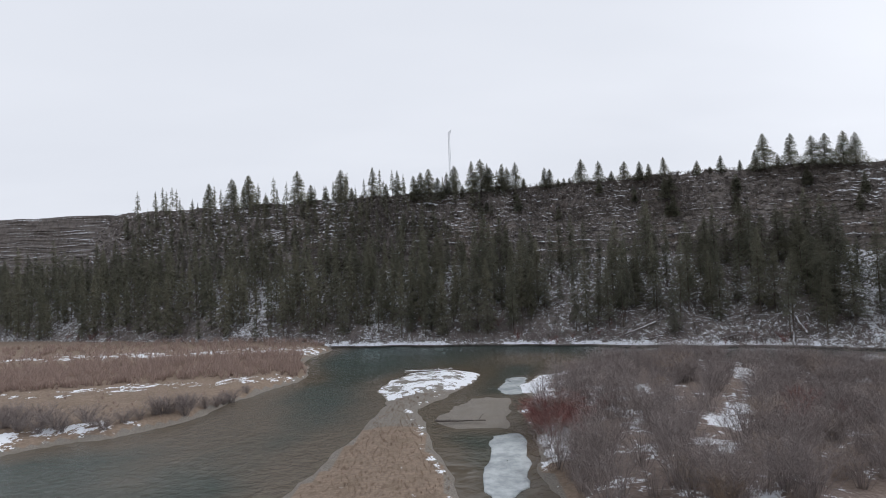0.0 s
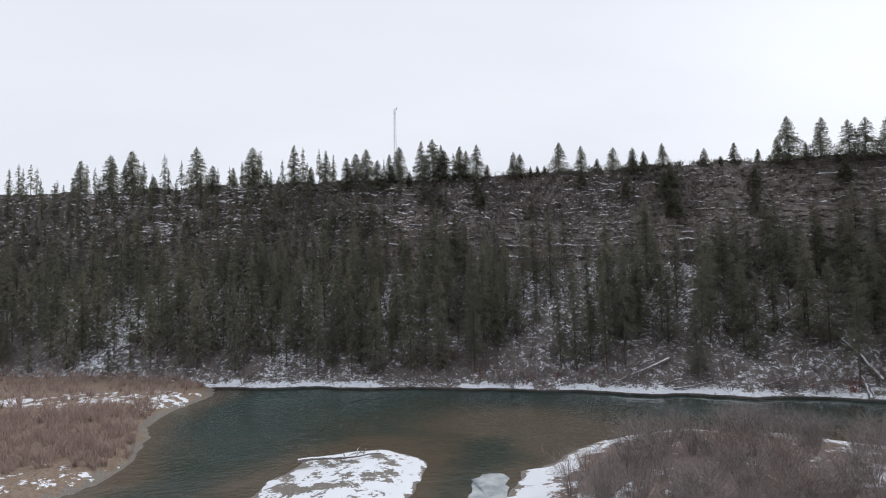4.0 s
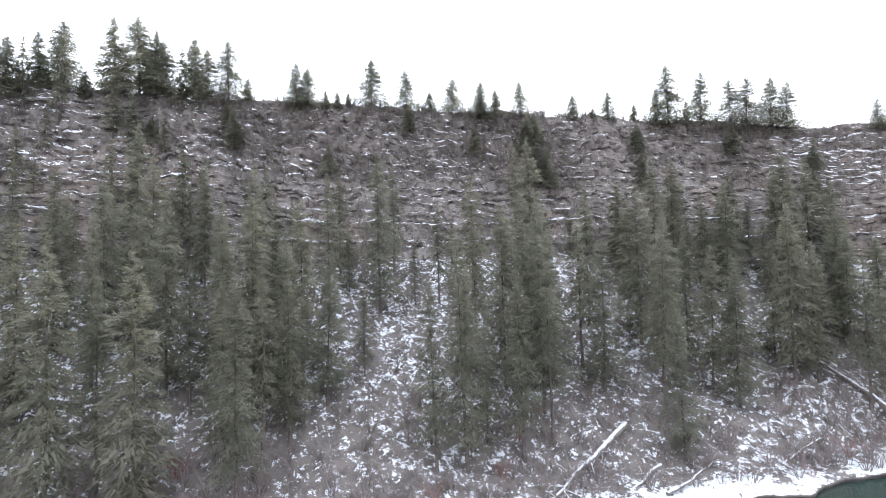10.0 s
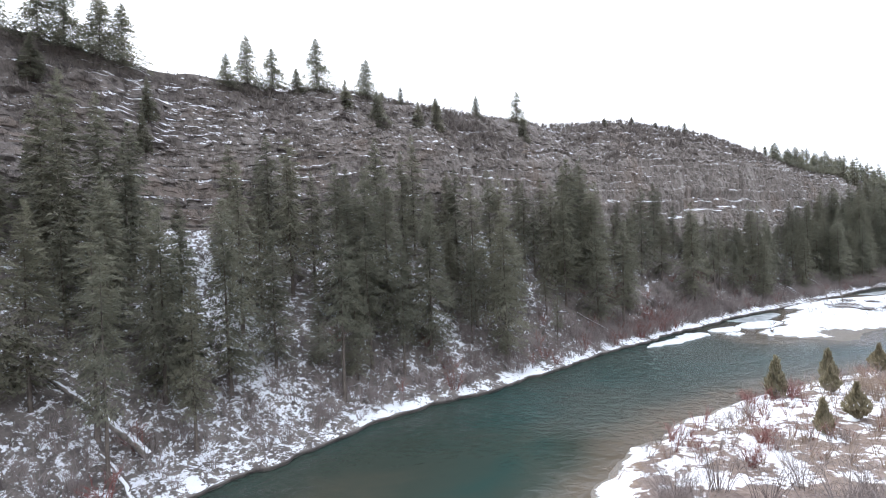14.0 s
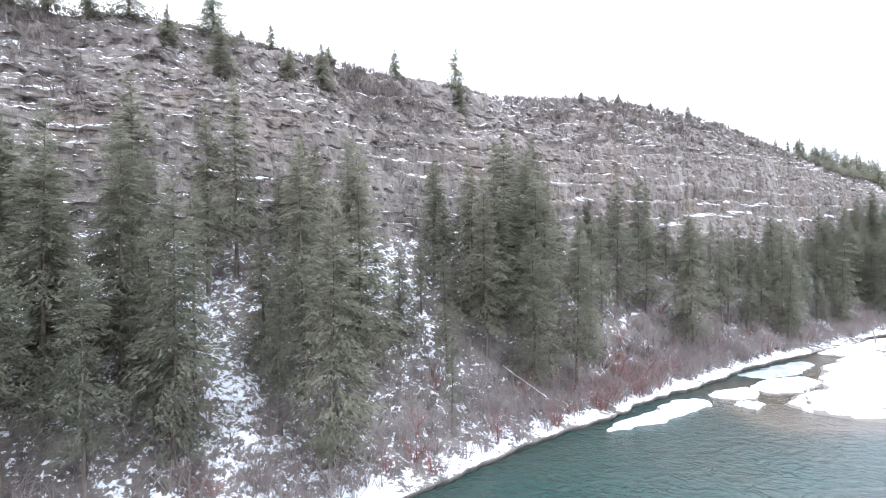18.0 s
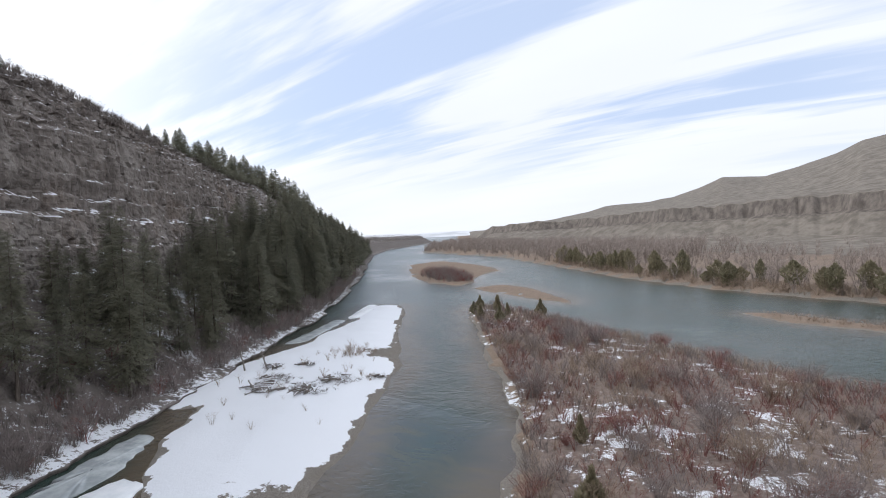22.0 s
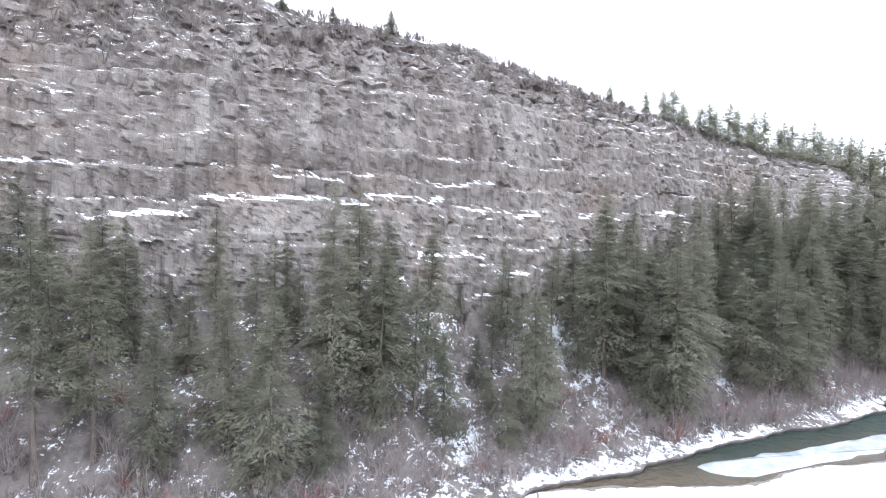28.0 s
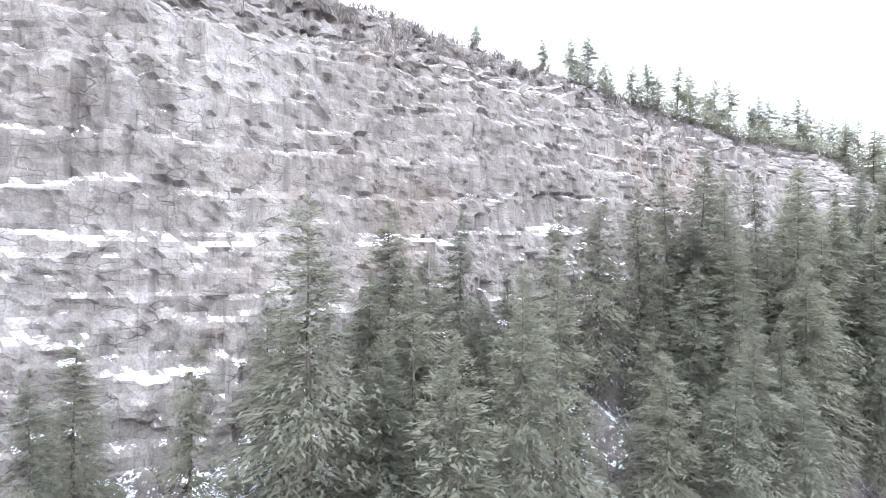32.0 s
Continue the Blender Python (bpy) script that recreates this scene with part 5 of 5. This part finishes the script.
for k in range(84):
    at = rng.uniform(0, bank_run[-1])
    x, y = np.interp(at, bank_run, bank_line[:, 0]) - rng.uniform(0, 3), np.interp(at, bank_run, bank_line[:, 1]) - abs(rng.normal(1.5, 5))
    h = rng.uniform(2.5, 8.5)
    model = far_junipers[k % 2]
    m = Matrix.LocRotScale((x, y, height_at(x, y) - 0.05), Euler((0, 0, k * 1.3)), (h / 6.2 * rng.uniform(0.8, 1.7), h / 6.2 * rng.uniform(0.8, 1.7), h / 6.2))
    ob = copy_thing(model, m) if model in used else model
    used.add(ob)
    ob.matrix_basis = m

shore_brush = []
for _ in range(420):
    at = rng.uniform(0, bank_run[-1])
    x, y = float(np.interp(at, bank_run, bank_line[:, 0]) + rng.normal(0, 2)), float(np.interp(at, bank_run, bank_line[:, 1]) - abs(rng.normal(0, 4)) + 1)
    if south_edge.at(x, y) > 0.5:
        shore_brush.append((x, y, height_at(x, y) - 0.05, rng.uniform(0.5, 1.2)))
scatter("far_bank_brush", "dry tan brush along the far river bank", "brush", brush_shapes, shore_brush, TWIGS_TAN)

# bare cottonwoods and brush on the far flats
wood_shapes = [shrub_arrays(8.0, 3.6, 7, 8, 0.10, 430 + k) for k in range(5)]
woods = []
for _ in range(7000):
    x, y = rng.uniform(60, 760), rng.uniform(-760, -100)
    edge = south_edge.at(x, y)
    if edge < 2 or edge > 130 and rng.random() > 0.2 or edge > 260:
        continue
    woods.append((x, y, height_at(x, y) - 0.1, rng.uniform(0.5, 1.15) * (1.35 if x > 230 else 0.85) * (0.75 if edge < 5 else 0.95 if edge < 12 else 1.0)))
scatter("cottonwood_grove", "bare grey cottonwoods and brush on the far flats", "trees", wood_shapes, woods, TWIGS_PALE)
mid = []
for _ in range(220):
    at = rng.uniform(0, 1)
    mid.append((float(272 + 44 * at + rng.normal(0, 4)), float(-105 - 22 * at + rng.normal(-3, 4)), 0.3, float(rng.uniform(0.7, 1.9) * (1.2 - 0.5 * abs(at - 0.7)))))
mid = [m for m in mid if float(inside_by(MIDBAR, np.array([m[0]]), np.array([m[1]]))[0]) > 1]
scatter("gravel_bar_brush", "bare reddish-grey brush on a small gravel bar", "brush", brush_shapes, mid[::3], TWIGS_RED)
scatter("gravel_bar_brush", "bare grey brush on a small gravel bar", "brush", brush_shapes, mid[1::3] + mid[2::3], TWIGS_GREY)


# ---- loose things: ice, driftwood, fallen trunks, mast and poles ----
def slab(points, thick, seed, rise=0.0):
    """A flat floe with a soft irregular edge: underside, bevel and top."""
    g = np.random.default_rng(seed)
    pts = np.array(points, float)
    n = 40
    run_length = np.r_[0, np.cumsum(np.hypot(*np.diff(np.r_[pts, pts[:1]], axis=0).T))]
    at = np.linspace(0, run_length[-1], n, endpoint=False)
    loop = np.c_[np.interp(at, run_length, np.r_[pts[:, 0], pts[0, 0]]), np.interp(at, run_length, np.r_[pts[:, 1], pts[0, 1]])]
    for _ in range(2):
        loop = (np.roll(loop, 1, 0) + 2 * loop + np.roll(loop, -1, 0)) / 4
    loop += g.normal(0, 0.18, loop.shape)
    mid_point = loop.mean(0)
    rings = [np.c_[loop, 0 * at - 0.05], np.c_[loop, 0 * at + thick * 0.6 + rise], np.c_[mid_point + (loop - mid_point) * 0.95, 0 * at + thick + rise],
             np.c_[mid_point + (loop - mid_point) * 0.5, g.uniform(0, 0.06, n) + thick + rise], np.c_[mid_point + (loop - mid_point) * 0.02, 0 * at + thick + 0.04 + rise]]
    verts = np.concatenate(rings)
    i = np.arange(5 * n).reshape(5, n)
    j = np.roll(i, -1, axis=1)
    return verts, np.stack([i[:-1], j[:-1], j[1:], i[1:]], -1).reshape(-1, 4)


FLOES = [([(150, 86), (153, 84), (158, 79), (163, 75), (165, 71), (163, 70), (159, 73), (154, 79)], 0.22, ICE), ([(166, 70), (169, 67), (171, 63), (168, 62), (164, 66)], 0.2, ICE),
         ([(162, 68), (164, 66), (163, 64), (160, 66)], 0.2, ICE), ([(171, 63), (176, 58), (178, 52), (175, 51), (169, 57), (168, 61)], 0.22, ICE),
         ([(178, 62), (184, 55), (190, 47), (187, 46), (180, 52), (176, 58)], 0.10, WET_ICE), ([(198, 43), (205, 36), (212, 26), (209, 25), (202, 35), (196, 42)], 0.08, WET_ICE),
         ([(222, 10), (230, -2), (240, -16), (237, -18), (228, -5), (220, 6)], 0.08, WET_ICE), ([(238, -18), (246, -28), (256, -40), (252, -41), (243, -30), (236, -20)], 0.16, ICE),
         ([(9, 101), (12, 112), (16, 113), (14, 104), (13, 97), (10, 97)], 0.08, WET_ICE), ([(5, 73), (10, 74), (9, 64), (8, 56), (4, 50), (3, 58), (5, 66)], 0.08, WET_ICE)]
for k, (outline, thick, mat) in enumerate(FLOES):
    tagged(new("ice_floe", mesh_of("ice_floe", *slab(outline, thick, 600 + k), mat, True)), "flat snow-covered ice floe at the river's edge" if mat is ICE else "wet grey ice sheet in the side channel", "ice", "floes")


def log_arrays(length, radius, seed, branches=5, bend=0.055):
    g = np.random.default_rng(seed)
    f = np.linspace(0, 1, 8)
    pts = np.c_[f * length, np.cumsum(g.normal(0, bend, 8)) * length * 0.3, np.cumsum(g.normal(0, bend * 0.4, 8)) * length * 0.2]
    pieces = [tube(pts, radius * (1 - 0.6 * f), 8)]
    for _ in range(branches):
        q = g.uniform(0.25, 0.95)
        b = np.array([np.interp(q, f, pts[:, c]) for c in range(3)])
        way = g.normal(0, 1, 3) * (0.6, 1, 0.8) + (0.6, 0, 0.5)
        way /= np.linalg.norm(way)
        l = g.uniform(0.08, 0.2) * length
        pieces.append(tube([b, b + way * l * 0.6, b + way * l + g.normal(0, 0.1 * l, 3)], (radius * 0.35, radius * 0.2, 0.01), 5))
    cap = [(np.array([pts[0]] + [pts[0] + (0.0, radius * math.cos(a), radius * math.sin(a)) for a in np.linspace(0, 6.283, 7)]), np.array([[0, 1, 2, 3], [0, 3, 4, 5], [0, 5, 6, 7]]))]
    return joined(pieces + cap)


def lay_log(name, start, end, radius, label, seed, branches=5, group="", mat=None):
    a, b = Vector(start), Vector(end)
    ob = tagged(new(name, mesh_of(name, *log_arrays((b - a).length, radius, seed, branches), mat or SNOWY_WOOD, True)), label, "log", group)
    ob.matrix_basis = Matrix.Translation(a) @ (b - a).to_track_quat("X", "Z").to_matrix().to_4x4()
    return ob


lay_log("fallen_trunk", (92.8, 141.4, 2.9), (94.1, 153.8, 10.8), 0.42, "long snow-dusted fallen trunk lying down the slope", 701, 4)
lay_log("fallen_trunk", (87, 138.2, 0.5), (90.6, 144.4, 3.8), 0.28, "snow-dusted fallen trunk reaching the river's edge", 702, 3)
lay_log("fallen_trunk", (60.2, 157.8, 5.6), (46, 155.3, 1.3), 0.40, "snow-dusted fallen tree with broken branches on the bank", 703, 16)
lay_log("fallen_trunk", (60.5, 153.5, 2.2), (51, 152, 1.0), 0.24, "snow-dusted fallen tree with broken branches on the bank", 704, 12)
lay_log("fallen_trunk", (57, 150.5, 1.0), (66, 151.5, 2.2), 0.2, "snow-dusted fallen tree with broken branches on the bank", 710, 12)
lay_log("fallen_trunk", (71, 147.5, 1.2), (80, 146.5, 3.2), 0.2, "snow-dusted fallen tree with broken branches on the bank", 711, 12)
lay_log("fallen_trunk", (83, 143, 0.8), (88, 150, 4.2), 0.2, "snow-dusted fallen tree with broken branches on the bank", 712, 8)
lay_log("fallen_trunk", (160, 104, 9.5), (152, 92, 3.0), 0.28, "grey fallen trunk lying down the scree", 705, 3)
lay_log("fallen_trunk", (140, 120, 11), (146, 103, 4), 0.28, "grey fallen trunk lying down the scree", 706, 4)
lay_log("drift_log", (-2, 79.5, 0.55), (5.2, 79, 0.5), 0.2, "grey drift log on the gravel bar", 707, 2, "", DARK_DRIFT)
lay_log("drift_log", (-9, 117, 1.05), (1, 119.5, 1.0), 0.24, "grey drift log half under snow on the spit", 708, 7)
lay_log("drift_log", (161.5, 59.5, 0.8), (169, 56, 1.2), 0.25, "bleached drift log stranded on the snow bar", 709, 6)
pile = np.random.default_rng(33)
HEAPS = [(187.5, 26.5, 2.6, 17), (193, 30, 2.0, 10), (196.5, 25.5, 2.0, 10), (187.5, 20.5, 2.0, 10), (203, 22.5, 1.4, 8), (199.5, 18.5, 1.0, 5), (185.5, 15.5, 1.0, 5)]
for cx, cy, wide, count in HEAPS:
    for k in range(count):
        x, y, a, l = cx + pile.normal(0, wide * 0.6), cy + pile.normal(0, wide * 0.4), pile.normal(2.2, 0.8), pile.uniform(0.8, 3.4)
        z = height_at(x, y) + pile.uniform(0.0, 0.45)
        lay_log("drift_log", (x, y, z), (x + l * math.cos(a), y + l * math.sin(a), z + pile.uniform(-0.15, 0.3)), pile.uniform(0.08, 0.22), "grey weathered driftwood heaped on the snow bar",
                720 + k + int(7 * cx), 6, "driftwood on the snow bar", DARK_DRIFT if k % 2 else SNOWY_WOOD)
for k, (x, y, h) in enumerate([(206, 26, 3.6), (203.5, 23.5, 3.0), (193.5, 31.0, 1.4)]):
    lay_log("driftwood_snag", (x, y, 0.5), (x + 0.6, y + 0.5, h + 0.6), 0.16, "bare grey snag sticking up from the snow", 760 + k, 9, "", DEADWOOD)


def boulder_arrays(wide, deep, tall, seed):
    """A rounded, uneven block, flat underneath."""
    turn, rise = np.meshgrid(np.linspace(0, 2 * np.pi, 28, endpoint=False), np.linspace(0, 1, 10), indexing="ij")
    spread_at = np.interp(rise, (0, 0.35, 0.6, 0.8, 0.95, 1.0), (1.0, 1.0, 0.9, 0.66, 0.3, 0.01))
    uneven = 1 + 0.16 * np.sin(2 * turn + seed) + 0.07 * np.sin(5 * turn + 2 * seed) + 0.05 * np.sin(9 * turn + 6 * rise)
    v = np.stack([wide * spread_at * uneven * np.cos(turn), deep * spread_at * uneven * np.sin(turn), tall * (rise * (1 + 0.12 * np.sin(turn + 1))) - 0.5], -1)
    i = np.arange(280).reshape(28, 10)
    j = np.roll(i, -1, axis=0)
    return v.reshape(-1, 3), np.stack([i[:, :-1], j[:, :-1], j[:, 1:], i[:, 1:]], -1).reshape(-1, 4)


rock = thing("river_boulder", (84.5, 109.8, 0), "grey boulder in the river under a thick cap of snow", "boulder")
part("stone", mesh_of("stone", *boulder_arrays(3.5, 3.0, 2.2, 2), DEADWOOD, True), rock)
cap_v, cap_f = boulder_arrays(3.45, 2.95, 2.0, 2)
part("snow_cap", mesh_of("snow_cap", cap_v * (1.02, 1.02, 0.95) + (0.1, 0, 0.75), cap_f, ICE, True), rock, "thick rounded cap of snow")
rock.rotation_euler = (0, 0, 0.6)
bar_spots = [(201 + pile.normal(0, 2.2), 8 + pile.normal(0, 2.6)) for _ in range(60)] + [(196 + pile.normal(0, 9), 22 + pile.normal(0, 9)) for _ in range(45)]
bar_spots = [(x, y, height_at(x, y) - 0.05, pile.uniform(0.4, 1.0)) for x, y in bar_spots if float(inside_by(SNOWBAR, np.array([x]), np.array([y]))[0]) > 2]
scatter("snow_bar_brush", "dry tan brush poking through the snow", "brush", small_shapes, bar_spots, TWIGS_TAN)
debris = [(cx + pile.normal(0, wide * 0.8), cy + pile.normal(0, wide * 0.55)) for cx, cy, wide, count in HEAPS for _ in range(4 * count)]
scatter("drift_debris", "tangled dark twigs and bark among the driftwood", "debris", [(v * (1.2, 1.2, 0.45), f) for v, f in small_shapes], [(x, y, height_at(x, y) - 0.05, pile.uniform(0.35, 0.8)) for x, y in debris], TWIGS_DARK)
shoal_spots = [(rng.uniform(62, 156), rng.uniform(-74, -46)) for _ in range(2600)]
shoal_spots = [(x, y, 0.3, rng.uniform(0.3, 0.7)) for x, y in shoal_spots if float(inside_by(SHOAL, np.array([x]), np.array([y]))[0]) > 1.6]
scatter("shoal_grass", "dry reddish-tan grass on a low gravel shoal", "grass", small_shapes, shoal_spots, TWIGS_TAN)
snag = tagged(new("dead_snag", mesh_of("dead_snag", *fir_trunk(13, 9, 22), DEADWOOD, True)), "tall bare grey dead tree below the cliff", "snag")
s_snag, d_snag = plan_to_line(45, 193)
snag.matrix_basis = Matrix.Translation((45, 193, slope_height(s_snag, d_snag)))


def beam(a, b, r, sides=5):
    a, b = np.array(a, float), np.array(b, float)
    return tube([a, (a + b) / 2, b], (r, r, r), sides)


def build_mast():
    x, y = 4.7, 256.0
    s, d = plan_to_line(x, y)
    base, top = slope_height(s, d) - 0.3, 89.2
    mast = thing("radio_mast", (x, y, base), "slim pale steel lattice mast behind the rim", "mast")
    corners = [(math.cos(a), math.sin(a)) for a in (0.3, 2.39, 4.49)]
    H = top - base
    leg = lambda k, z: np.array([corners[k][0] * (0.75 - 0.35 * z / H), corners[k][1] * (0.75 - 0.35 * z / H), z])
    for k in range(3):
        part("leg", mesh_of("leg", *beam(leg(k, 0), leg(k, H), 0.07), STEEL, True), mast)
    for i in range(14):
        z0, z1 = H * i / 14, H * (i + 1) / 14
        part("brace", mesh_of("brace", *joined([beam(leg(k, z0 if i % 2 else z1), leg((k + 1) % 3, z1 if i % 2 else z0), 0.035) for k in range(3)]), STEEL, True), mast)
    part("antenna_arm", mesh_of("antenna_arm", *beam((0, 0, H), (0.9, -0.5, H + 0.3), 0.10), STEEL, True), mast)
    part("antenna", mesh_of("antenna", *beam((0.9, -0.5, H - 0.6), (0.9, -0.5, H + 0.9), 0.14), STEEL, True), mast)


build_mast()


def make_pole(x, y, z):
    pole = thing("utility_pole", (x, y, z), "thin wooden utility pole on the plateau", "pole", "utility poles")
    part("shaft", mesh_of("shaft", *tube([(0, 0, -0.5), (0, 0, 4.5), (0, 0, 9)], (0.16, 0.14, 0.11), 7), BARK, True), pole)
    part("crossarm", mesh_of("crossarm", *beam((-1.1, 0, 8.3), (1.1, 0, 8.3), 0.07), BARK, True), pole)


for px, py in ((150, 290), (118, 300), (196, 262), (232, 232)):
    s, d = plan_to_line(px, py)
    make_pole(px, py, slope_height(s, d))
